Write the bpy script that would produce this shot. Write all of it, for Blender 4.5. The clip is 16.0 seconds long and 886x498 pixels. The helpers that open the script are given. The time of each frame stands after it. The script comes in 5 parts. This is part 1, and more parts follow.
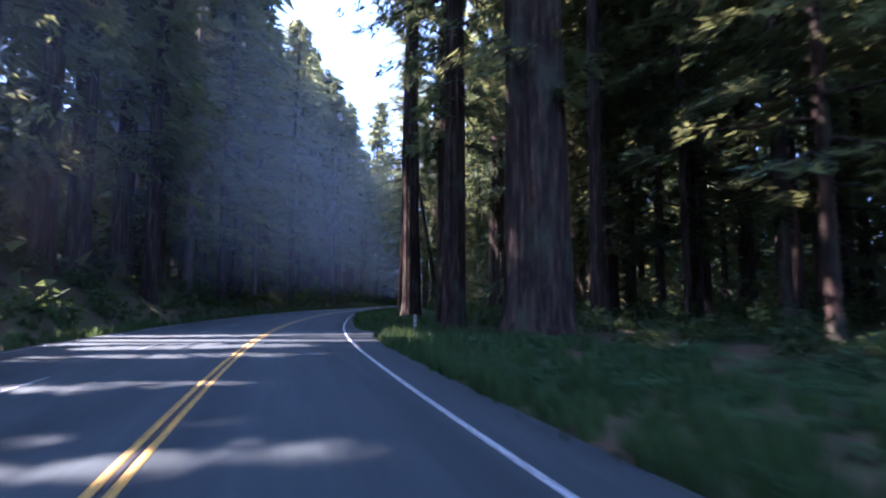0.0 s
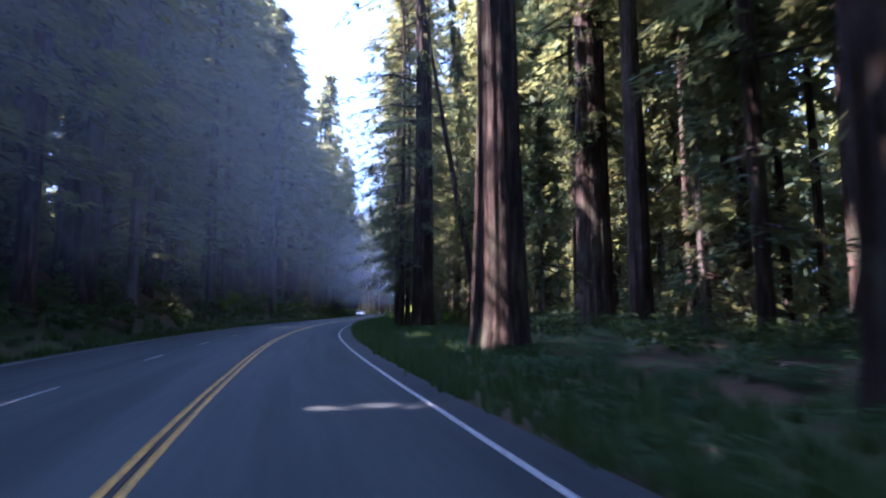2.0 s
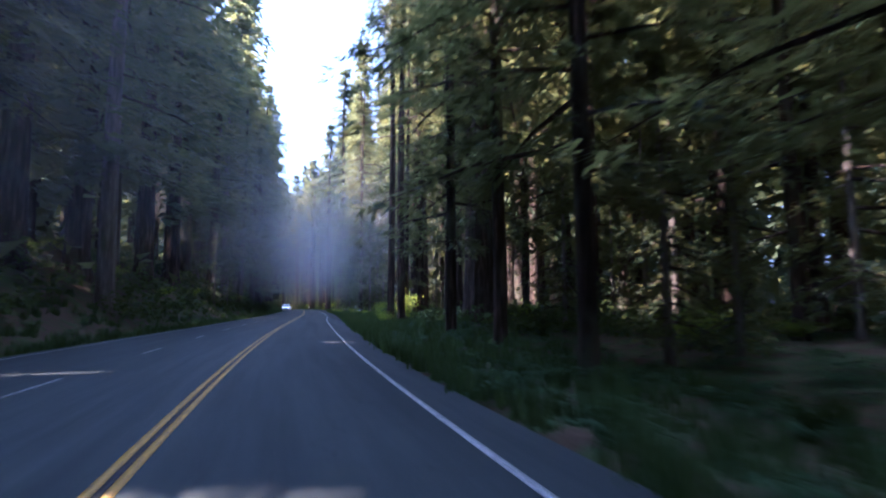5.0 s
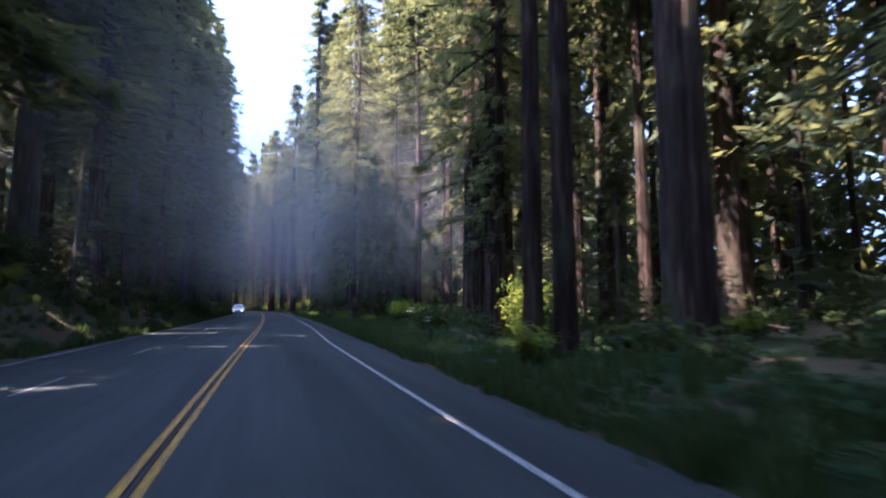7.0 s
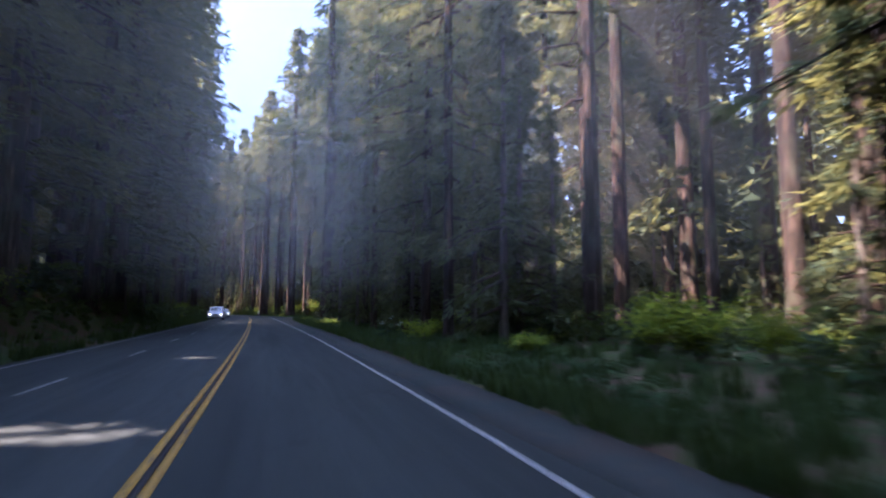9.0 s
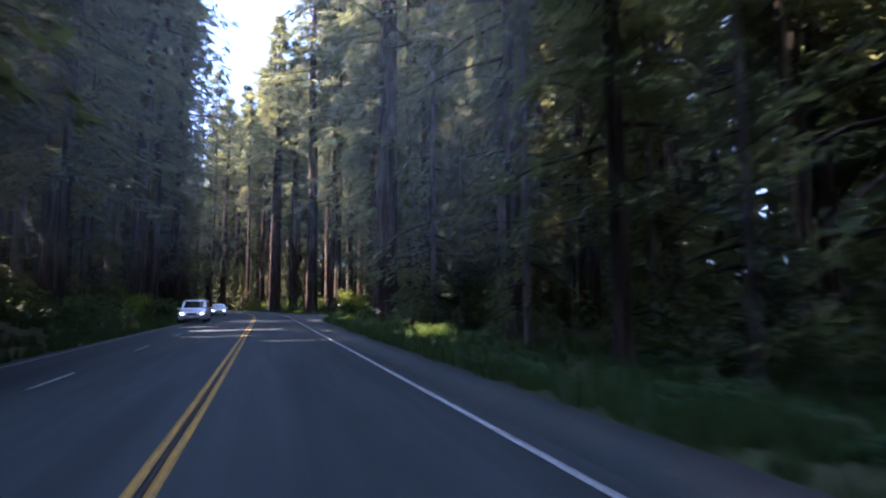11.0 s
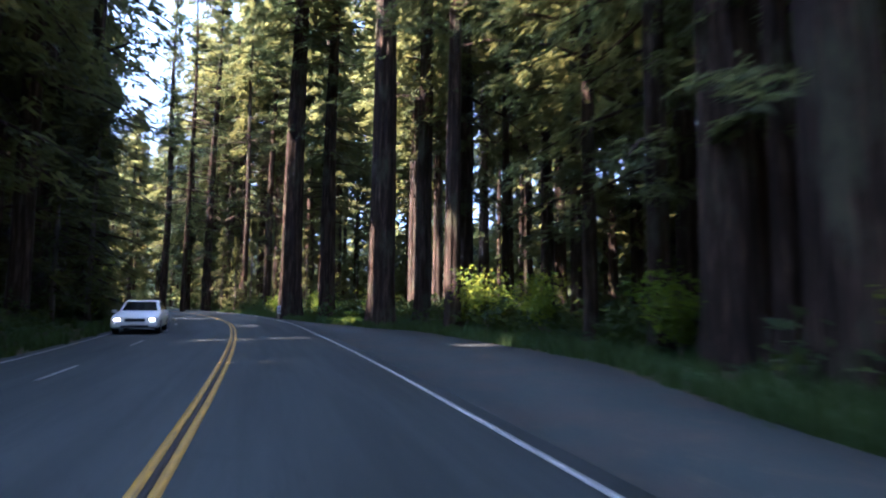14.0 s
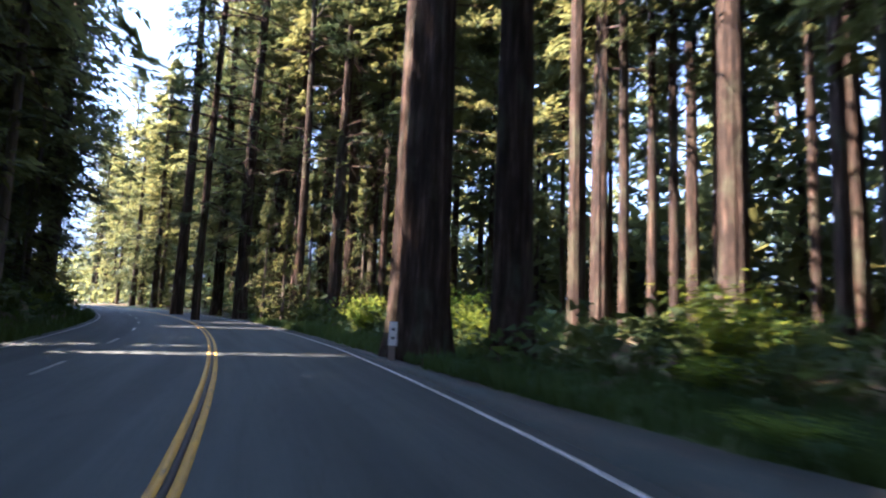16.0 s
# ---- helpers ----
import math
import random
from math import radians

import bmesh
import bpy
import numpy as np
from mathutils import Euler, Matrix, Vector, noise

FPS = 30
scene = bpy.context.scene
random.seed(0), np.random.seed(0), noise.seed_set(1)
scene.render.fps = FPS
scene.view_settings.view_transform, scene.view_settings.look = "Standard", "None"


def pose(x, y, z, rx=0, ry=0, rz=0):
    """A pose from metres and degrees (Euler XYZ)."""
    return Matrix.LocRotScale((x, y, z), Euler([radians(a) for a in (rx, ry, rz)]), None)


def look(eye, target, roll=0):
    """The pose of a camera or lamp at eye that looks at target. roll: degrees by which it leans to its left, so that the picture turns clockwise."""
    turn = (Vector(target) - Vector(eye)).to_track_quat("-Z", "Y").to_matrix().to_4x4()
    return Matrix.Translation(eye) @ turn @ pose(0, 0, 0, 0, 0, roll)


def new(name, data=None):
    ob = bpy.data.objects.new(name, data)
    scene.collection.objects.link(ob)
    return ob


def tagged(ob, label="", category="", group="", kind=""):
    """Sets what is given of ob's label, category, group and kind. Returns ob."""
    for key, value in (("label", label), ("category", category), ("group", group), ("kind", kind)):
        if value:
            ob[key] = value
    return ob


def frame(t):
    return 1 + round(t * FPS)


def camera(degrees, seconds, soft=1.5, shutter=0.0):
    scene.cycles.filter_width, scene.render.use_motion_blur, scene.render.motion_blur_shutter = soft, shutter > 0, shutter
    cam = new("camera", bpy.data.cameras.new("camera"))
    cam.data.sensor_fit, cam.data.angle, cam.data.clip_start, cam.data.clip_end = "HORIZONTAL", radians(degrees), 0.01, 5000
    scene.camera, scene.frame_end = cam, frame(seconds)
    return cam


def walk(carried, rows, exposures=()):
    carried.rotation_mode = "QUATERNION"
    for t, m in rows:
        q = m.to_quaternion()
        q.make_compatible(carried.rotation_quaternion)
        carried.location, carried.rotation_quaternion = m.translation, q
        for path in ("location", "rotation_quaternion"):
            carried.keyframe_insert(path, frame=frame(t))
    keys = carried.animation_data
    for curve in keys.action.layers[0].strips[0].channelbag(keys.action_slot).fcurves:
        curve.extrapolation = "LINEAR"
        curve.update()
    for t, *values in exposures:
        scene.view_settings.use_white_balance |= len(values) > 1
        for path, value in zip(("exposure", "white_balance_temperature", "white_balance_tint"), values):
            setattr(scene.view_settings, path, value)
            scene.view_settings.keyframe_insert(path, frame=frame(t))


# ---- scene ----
cam = camera(77.8, 16.0, soft=2.1, shutter=0.4)
PATH = [
    (0.0, pose(0.00, 0.00, 1.45, 95.45, -0.10, -0.20)),
    (0.5, pose(-2.24, 7.68, 1.45, 96.45, 0.30, -1.30)),
    (1.0, pose(-4.30, 15.41, 1.45, 96.35, 0.30, -3.00)),
    (1.5, pose(-6.14, 23.19, 1.45, 96.15, 0.00, -4.90)),
    (2.0, pose(-7.71, 31.04, 1.45, 96.45, 0.20, -7.00)),
    (2.5, pose(-9.02, 38.93, 1.45, 95.95, -0.20, -8.90)),
    (3.0, pose(-10.07, 46.86, 1.45, 96.05, 0.10, -10.80)),
    (3.5, pose(-10.91, 54.82, 1.45, 96.45, -0.70, -12.10)),
    (4.0, pose(-11.57, 62.79, 1.45, 95.65, 0.20, -13.30)),
    (4.5, pose(-12.05, 70.77, 1.45, 95.73, 0.20, -14.44)),
    (5.0, pose(-12.38, 78.77, 1.45, 95.81, 0.20, -15.58)),
    (5.5, pose(-12.55, 86.77, 1.45, 95.89, 0.20, -16.72)),
    (6.0, pose(-12.57, 94.77, 1.45, 95.97, 0.20, -17.86)),
    (6.5, pose(-12.44, 102.76, 1.45, 96.05, 0.20, -19.00)),
    (7.0, pose(-12.17, 110.76, 1.45, 95.95, 0.00, -19.90)),
    (7.5, pose(-11.81, 118.75, 1.45, 96.05, -0.10, -20.10)),
    (8.0, pose(-11.40, 126.74, 1.45, 95.45, 0.10, -20.50)),
    (8.5, pose(-10.97, 134.73, 1.45, 95.85, -0.10, -20.70)),
    (9.0, pose(-10.54, 142.72, 1.45, 96.35, -0.30, -20.50)),
    (9.5, pose(-10.13, 150.71, 1.45, 96.15, -0.60, -20.30)),
    (10.0, pose(-9.75, 158.70, 1.45, 95.95, -0.28, -20.02)),
    (10.5, pose(-9.41, 166.69, 1.45, 95.75, 0.04, -19.74)),
    (11.0, pose(-9.11, 174.69, 1.45, 95.55, 0.36, -19.46)),
    (11.5, pose(-8.84, 182.68, 1.45, 95.35, 0.68, -19.18)),
    (12.0, pose(-8.62, 190.68, 1.45, 95.15, 1.00, -18.90)),
    (12.5, pose(-8.41, 198.68, 1.45, 95.95, -0.30, -18.70)),
    (13.0, pose(-8.21, 206.67, 1.45, 95.45, 0.70, -18.90)),
    (13.5, pose(-8.01, 214.67, 1.45, 95.35, -0.30, -19.00)),
    (14.0, pose(-7.82, 222.67, 1.45, 95.55, -0.50, -18.80)),
    (14.5, pose(-7.68, 230.67, 1.45, 96.45, -0.40, -18.20)),
    (15.0, pose(-7.68, 238.67, 1.45, 96.85, -2.40, -16.80)),
    (15.5, pose(-7.87, 246.66, 1.45, 96.65, -2.20, -15.50)),
    (16.0, pose(-8.28, 254.65, 1.45, 96.35, -2.30, -13.60)),
]
walk(cam, PATH, ((0.0, 3.65, 3920, 30), (0.5, 4.0, 4000, 34), (1.0, 4.15, 4080, 36), (2.0, 3.85, 3980, 33), (3.0, 3.98, 4110, 33), (4.0, 3.95, 3980, 31), (6.5, 3.6, 4120, 29), (7.5, 3.4, 4220, 28), (9.5, 3.55, 4270, 30), (12.0, 3.75, 4080, 28), (13.0, 3.72, 4110, 26), (13.5, 3.85, 4190, 25), (14.0, 4.0, 4200, 23), (15.0, 4.0, 4210, 22), (15.5, 3.88, 4240, 23), (16.0, 3.9, 4290, 21)))

# ---- light ----
SUN_LEFT, SUN_UP = 91.0, 54.0      # bearing to the left of +y, height over the horizon, degrees

world = bpy.data.worlds.new("forest_sky")
scene.world = world
world.use_nodes = True
sky = world.node_tree.nodes.new("ShaderNodeTexSky")
sky.sky_type = "NISHITA"
sky.sun_disc = False
sky.sun_elevation = radians(SUN_UP)
sky.sun_rotation = radians(-SUN_LEFT)
sky.air_density, sky.dust_density, sky.ozone_density = 1.0, 8.0, 1.0
world.node_tree.nodes["Background"].inputs["Strength"].default_value = 0.033
haze = world.node_tree.nodes.new("ShaderNodeHueSaturation")     # a hazy, whitish summer sky
haze.inputs["Saturation"].default_value, haze.inputs["Value"].default_value = 0.36, 1.85
world.node_tree.links.new(sky.outputs["Color"], haze.inputs["Color"])
# the haze is whitest and brightest towards the horizon
toward = world.node_tree.nodes.new("ShaderNodeTexCoord")
split = world.node_tree.nodes.new("ShaderNodeSeparateXYZ")
low = world.node_tree.nodes.new("ShaderNodeMapRange")
low.inputs["From Min"].default_value, low.inputs["From Max"].default_value = 0.1, 0.8
low.inputs["To Min"].default_value, low.inputs["To Max"].default_value = 1.15, 0.95
glare = world.node_tree.nodes.new("ShaderNodeVectorMath")
glare.operation = "SCALE"
world.node_tree.links.new(toward.outputs["Generated"], split.inputs[0])
world.node_tree.links.new(split.outputs["Z"], low.inputs["Value"])
world.node_tree.links.new(haze.outputs["Color"], glare.inputs[0])
world.node_tree.links.new(low.outputs["Result"], glare.inputs["Scale"])
world.node_tree.links.new(glare.outputs[0], world.node_tree.nodes["Background"].inputs["Color"])
sun_data = bpy.data.lights.new("sun", "SUN")
sun_data.energy, sun_data.angle, sun_data.color = 5.0, radians(0.53), (1.0, 0.63, 0.31)
sun = new("sun", sun_data)
SUN_DIR = Vector((-math.sin(radians(SUN_LEFT)) * math.cos(radians(SUN_UP)), math.cos(radians(SUN_LEFT)) * math.cos(radians(SUN_UP)), math.sin(radians(SUN_UP))))
sun.matrix_world = look(SUN_DIR * 200, (0, 0, 0))


# ---- materials ----
class Nodes:
    """A material and short ways to add nodes to it."""

    def __init__(self, name):
        self.mat = bpy.data.materials.new(name)
        self.mat.use_nodes = True
        self.tree = self.mat.node_tree
        self.bsdf = self.tree.nodes["Principled BSDF"]
        self.out = self.tree.nodes["Material Output"]

    def add(self, kind, **sockets):
        n = self.tree.nodes.new(kind)
        for key, value in sockets.items():
            self.put(n, key.replace("_", " "), value)
        return n

    def put(self, n, key, value):
        if isinstance(value, bpy.types.NodeSocket):
            self.tree.links.new(value, n.inputs[key])
        else:
            n.inputs[key].default_value = value

    def coords(self, scale=(1, 1, 1), shift=True):
        c = self.tree.nodes.new("ShaderNodeTexCoord")
        m = self.add("ShaderNodeMapping", Scale=scale)
        self.tree.links.new(c.outputs["Object"], m.inputs["Vector"])
        if shift:
            info = self.tree.nodes.new("ShaderNodeObjectInfo")
            k = self.add("ShaderNodeVectorMath")
            k.operation = "SCALE"
            k.inputs[0].default_value = (37.0, 53.0, 71.0)
            self.tree.links.new(info.outputs["Random"], k.inputs["Scale"])
            self.tree.links.new(k.outputs[0], m.inputs["Location"])
        return m.outputs["Vector"]

    def noise(self, vector, scale, detail=4.0, rough=0.6):
        n = self.add("ShaderNodeTexNoise", Scale=scale, Detail=detail, Roughness=rough)
        self.tree.links.new(vector, n.inputs["Vector"])
        return n.outputs["Fac"]

    def ramp(self, fac, *stops):
        n = self.tree.nodes.new("ShaderNodeValToRGB")
        e = n.color_ramp.elements
        while len(e) < len(stops):
            e.new(0.5)
        for el, (pos, col) in zip(e, stops):
            el.position = pos
            el.color = (*col, 1.0) if len(col) == 3 else col
        self.tree.links.new(fac, n.inputs["Fac"])
        return n.outputs["Color"]

    def mix(self, fac, a, b, kind="MIX"):
        n = self.tree.nodes.new("ShaderNodeMix")
        n.data_type, n.blend_type = "RGBA", kind
        for i, v in ((0, fac), (6, a), (7, b)):
            if isinstance(v, bpy.types.NodeSocket):
                self.tree.links.new(v, n.inputs[i])
            else:
                n.inputs[i].default_value = v if i == 0 else (*v, 1.0)
        return n.outputs[2]

    def bump(self, height, strength, distance):
        n = self.add("ShaderNodeBump", Strength=strength, Distance=distance)
        self.tree.links.new(height, n.inputs["Height"])
        self.tree.links.new(n.outputs["Normal"], self.bsdf.inputs["Normal"])

    def finish(self, color=None, rough=0.8, metal=0.0, spec=0.3):
        if color is not None:
            self.put(self.bsdf, "Base Color", color if isinstance(color, bpy.types.NodeSocket) else (*color, 1.0))
        self.put(self.bsdf, "Roughness", rough)
        self.put(self.bsdf, "Metallic", metal)
        self.put(self.bsdf, "Specular IOR Level", spec)
        return self.mat


def asphalt_material(name, dark, light, dirt, stones):
    n = Nodes(name)
    v = n.coords(shift=False)
    grain = n.noise(v, 55.0, 3.0)
    blotch = n.noise(v, 0.35, 5.0)
    col = n.mix(grain, dark, light)
    col = n.mix(n.ramp(blotch, (0.42, (0, 0, 0)), (0.68, (1, 1, 1))), col, dirt)
    # wheel tracks polished a little darker and streaks drawn out along the lanes
    lane = n.tree.nodes.new("ShaderNodeAttribute")
    lane.attribute_name = "lane"
    stretch = n.add("ShaderNodeMapping", Scale=(1.0, 0.05, 1.0))
    n.tree.links.new(lane.outputs["Vector"], stretch.inputs["Vector"])
    streak = n.noise(stretch.outputs["Vector"], 2.6, 5.0, 0.7)
    col = n.mix(n.ramp(streak, (0.38, (0, 0, 0)), (0.66, (0.85, 0.85, 0.85))), col, light)
    oily = n.noise(stretch.outputs["Vector"], 0.9, 3.0, 0.5)
    col = n.mix(n.ramp(oily, (0.5, (0, 0, 0)), (0.64, (0.6, 0.6, 0.6))), col, dark)
    cracks = n.add("ShaderNodeTexVoronoi", Scale=0.55)
    cracks.feature = "DISTANCE_TO_EDGE"
    wob = n.add("ShaderNodeVectorMath")
    nz = n.add("ShaderNodeTexNoise", Scale=1.3, Detail=4.0)
    n.tree.links.new(v, nz.inputs["Vector"])
    n.tree.links.new(v, wob.inputs[0])
    n.tree.links.new(nz.outputs["Color"], wob.inputs[1])
    n.tree.links.new(wob.outputs[0], cracks.inputs["Vector"])
    line = n.ramp(cracks.outputs["Distance"], (0.0, (1, 1, 1)), (0.012, (0, 0, 0)))
    part_of = n.ramp(n.noise(v, 0.12, 2.0), (0.5, (0, 0, 0)), (0.6, (0.7, 0.7, 0.7)))
    col = n.mix(n.mix(1.0, line, part_of, "MULTIPLY"), col, (0.02, 0.02, 0.022))
    n.bump(grain, 0.5, stones)
    return n.finish(col, 0.82, spec=0.25)


def paint_material(name, colour, worn, more=0.0):
    n = Nodes(name)
    v = n.coords(shift=False)
    wear = n.ramp(n.noise(v, 14.0, 6.0, 0.75), (0.36 + more, (1, 1, 1)), (0.5 + more, (0, 0, 0)))
    stain = n.noise(v, 0.8, 4.0)
    col = n.mix(stain, colour, tuple(c * 0.72 for c in colour))
    col = n.mix(wear, col, worn)
    n.bump(n.noise(v, 60.0, 2.0), 0.3, 0.004)
    return n.finish(col, 0.65)


def ground_material():
    n = Nodes("forest_floor")
    v = n.coords(shift=False)
    big, mid, fine = n.noise(v, 0.12, 4.0), n.noise(v, 1.4, 6.0), n.noise(v, 24.0, 3.0)
    col = n.mix(fine, (0.036, 0.025, 0.016), (0.095, 0.066, 0.042))
    col = n.mix(n.ramp(mid, (0.45, (0, 0, 0)), (0.62, (1, 1, 1))), col, (0.045, 0.06, 0.02))
    col = n.mix(n.ramp(big, (0.48, (0, 0, 0)), (0.66, (1, 1, 1))), col, (0.03, 0.05, 0.014))
    n.bump(mid, 0.8, 0.12)
    return n.finish(col, 0.95, spec=0.1)


def gravel_material():
    n = Nodes("gravel_shoulder")
    v = n.coords(shift=False)
    grain, mid = n.noise(v, 38.0, 3.0), n.noise(v, 0.7, 5.0)
    col = n.mix(grain, (0.0165, 0.0225, 0.0215), (0.056, 0.066, 0.06))
    col = n.mix(n.ramp(mid, (0.42, (0, 0, 0)), (0.68, (1, 1, 1))), col, (0.05, 0.046, 0.039))
    col = n.mix(n.ramp(n.noise(v, 3.2, 5.0, 0.7), (0.55, (0, 0, 0)), (0.7, (0.8, 0.8, 0.8))), col, (0.075, 0.062, 0.046))
    n.bump(grain, 0.7, 0.02)
    return n.finish(col, 0.92, spec=0.15)


def bark_material(name, deep, ridge, pale):
    """Fibrous bark with long upright furrows."""
    n = Nodes(name)
    v = n.coords(scale=(1.0, 1.0, 0.09))
    furrow = n.noise(v, 5.5, 5.0, 0.65)
    fibre = n.noise(n.coords(scale=(1.0, 1.0, 0.05)), 34.0, 3.0)
    patch = n.noise(n.coords(scale=(1.0, 1.0, 0.5)), 0.9, 4.0)
    col = n.ramp(furrow, (0.4, deep), (0.53, ridge), (0.68, pale))
    col = n.mix(n.mix(0.5, fibre, fibre), col, ridge, "MIX")
    col = n.mix(n.ramp(patch, (0.52, (0, 0, 0)), (0.7, (1, 1, 1))), col, (0.075, 0.075, 0.045))
    h = n.mix(0.3, furrow, fibre)
    n.bump(h, 1.0, 0.16)
    return n.finish(col, 0.93, spec=0.12)


def leaf_material(name, dark, light, through_col, share=0.42):
    """Leaves that let some light through."""
    n = Nodes(name)
    geo = n.tree.nodes.new("ShaderNodeNewGeometry")
    info = n.tree.nodes.new("ShaderNodeObjectInfo")
    col = n.mix(geo.outputs["Random Per Island"], dark, light)
    tone = n.mix(info.outputs["Random"], (0.75, 0.8, 0.8), (1.2, 1.15, 0.95))
    col = n.mix(1.0, col, tone, "MULTIPLY")
    n.put(n.bsdf, "Base Color", col)
    n.put(n.bsdf, "Roughness", 0.7)
    n.put(n.bsdf, "Specular IOR Level", 0.12)
    tl = n.add("ShaderNodeBsdfTranslucent")
    n.tree.links.new(n.mix(1.0, tone, through_col, "MULTIPLY"), tl.inputs["Color"])
    mx = n.add("ShaderNodeMixShader", Fac=share)
    n.tree.links.new(n.bsdf.outputs[0], mx.inputs[1])
    n.tree.links.new(tl.outputs[0], mx.inputs[2])
    n.tree.links.new(mx.outputs[0], n.out.inputs["Surface"])
    return n.mat


def plain_material(name, colour, rough=0.5, metal=0.0, spec=0.5, grime=0.15):
    n = Nodes(name)
    v = n.coords()
    k = n.noise(v, 6.0, 5.0)
    col = n.mix(n.ramp(k, (0.4, (0, 0, 0)), (0.75, (1, 1, 1))), colour, tuple(c * (1 - grime) for c in colour))
    return n.finish(col, rough, metal, spec)


def lamp_material(name, colour, strength):
    n = Nodes(name)
    n.put(n.bsdf, "Base Color", (*colour, 1.0))
    n.put(n.bsdf, "Emission Color", (*colour, 1.0))
    n.put(n.bsdf, "Emission Strength", strength)
    return n.mat


ASPHALT = asphalt_material("asphalt", (0.0165, 0.0213, 0.0207), (0.0495, 0.0597, 0.0572), (0.034, 0.0406, 0.0388), 0.012)
YELLOW = paint_material("yellow_road_paint", (0.56, 0.34, 0.025), (0.1, 0.085, 0.06), 0.05)
WHITE = paint_material("white_road_paint", (0.46, 0.46, 0.44), (0.11, 0.11, 0.105), 0.06)
FADED = paint_material("faded_white_road_paint", (0.42, 0.42, 0.41), (0.1, 0.1, 0.1), 0.1)
TAR = paint_material("dark_line_filler", (0.02, 0.019, 0.018), (0.035, 0.034, 0.033))
GROUND = ground_material()
GRAVEL = gravel_material()
BARK = bark_material("redwood_bark", (0.0068, 0.0058, 0.005), (0.04, 0.029, 0.0212), (0.21, 0.14, 0.092))
BARK_GREY = bark_material("grey_bark", (0.045, 0.04, 0.036), (0.14, 0.12, 0.1), (0.27, 0.24, 0.2))
NEEDLES = leaf_material("redwood_needles", (0.025, 0.039, 0.026), (0.071, 0.09, 0.047), (0.205, 0.214, 0.066), 0.42)
BROADLEAF = leaf_material("shrub_leaves", (0.032, 0.06, 0.016), (0.09, 0.135, 0.022), (0.36, 0.42, 0.03), 0.46)
SALAL = leaf_material("undergrowth_leaves", (0.016, 0.03, 0.014), (0.045, 0.064, 0.025), (0.12, 0.15, 0.035), 0.36)
FERN = leaf_material("fern_fronds", (0.018, 0.04, 0.018), (0.042, 0.075, 0.028), (0.09, 0.14, 0.04), 0.32)
GRASS = leaf_material("verge_grass", (0.022, 0.044, 0.016), (0.05, 0.08, 0.027), (0.11, 0.15, 0.04), 0.32)


# ---- the line of the road ----
# heading in degrees left of +y at metres along the driven line
HEADING = ((-120, 27.0), (-40, 20.5), (0, 17.0), (16, 14.3), (32, 10.4), (48, 6.7), (64, 4.1), (80, 1.8), (96, -0.4), (112, -2.4), (128, -3.05),
           (144, -3.1), (176, -2.05), (192, -1.5), (224, -1.35), (232, -0.7), (240, 0.6), (248, 2.0), (256, 3.8), (270, 8.0), (330, 26.0), (400, 60.0), (520, 90.0))
STEP = 0.5
S_LINE = np.arange(-120.0, 520.0, STEP)
_head = np.radians(np.interp(S_LINE, [k[0] for k in HEADING], [k[1] for k in HEADING]))
_x = np.cumsum(-np.sin(_head) * STEP)
_y = np.cumsum(np.cos(_head) * STEP)
_zero = int(round(120 / STEP))
X_LINE, Y_LINE = _x - _x[_zero], _y - _y[_zero]


def knots(s, *pairs):
    return np.interp(s, [p[0] for p in pairs], [p[1] for p in pairs])


def yellow_at(s):
    return -knots(s, (0, 1.22), (20, 1.28), (38, 1.23), (46, 1.23), (61, 1.38), (70, 1.42), (105, 1.05), (150, 0.95), (210, 0.88), (237, 0.8), (250, 0.72), (261, 0.6), (272, 0.68))


def white_at(s):
    return yellow_at(s) + knots(s, (0, 3.37), (22, 3.42), (40, 3.53), (52, 3.4), (66, 3.28), (110, 3.36), (135, 3.17), (150, 3.42), (170, 3.45), (205, 3.36), (250, 3.42), (262, 3.75), (274, 3.95), (300, 3.7), (330, 3.4))


def left_edge(s):
    return yellow_at(s) - knots(s, (95, 6.7), (125, 5.6), (240, 5.1), (280, 5.6))


def right_edge(s):
    return knots(s, (0, 3.1), (18, 3.1), (22.3, 3.2), (24.6, 4.7), (28, 3.0), (60, 2.75), (90, 2.9), (110, 3.4), (150, 3.85), (205, 4.2), (221, 4.6), (229, 5.9), (236, 8.0), (250, 8.0), (254, 6.5), (258, 5.9), (261, 5.1), (265, 4.5), (275, 4.0), (330, 3.6))


def place(s, d):
    """World x, y at s metres along the road and d metres to its right."""
    x, y = np.interp(s, S_LINE, X_LINE), np.interp(s, S_LINE, Y_LINE)
    h = np.interp(s, S_LINE, _head)
    return x + np.cos(h) * d, y + np.sin(h) * d


def heading_at(s):
    return float(np.interp(s, S_LINE, _head))


def along(x, y):
    """s and d of world points (arrays)."""
    x, y = np.atleast_1d(x).astype(float), np.atleast_1d(y).astype(float)
    s, d = np.empty_like(x), np.empty_like(x)
    xs, ys, hs, ss = X_LINE[::4], Y_LINE[::4], _head[::4], S_LINE[::4]
    for a in range(0, len(x), 4000):
        px, py = x[a:a + 4000], y[a:a + 4000]
        i = np.argmin((px[:, None] - xs) ** 2 + (py[:, None] - ys) ** 2, axis=1)
        rx, ry = px - xs[i], py - ys[i]
        s[a:a + 4000] = ss[i] - np.sin(hs[i]) * rx + np.cos(hs[i]) * ry
        d[a:a + 4000] = np.cos(hs[i]) * rx + np.sin(hs[i]) * ry
    return s, d


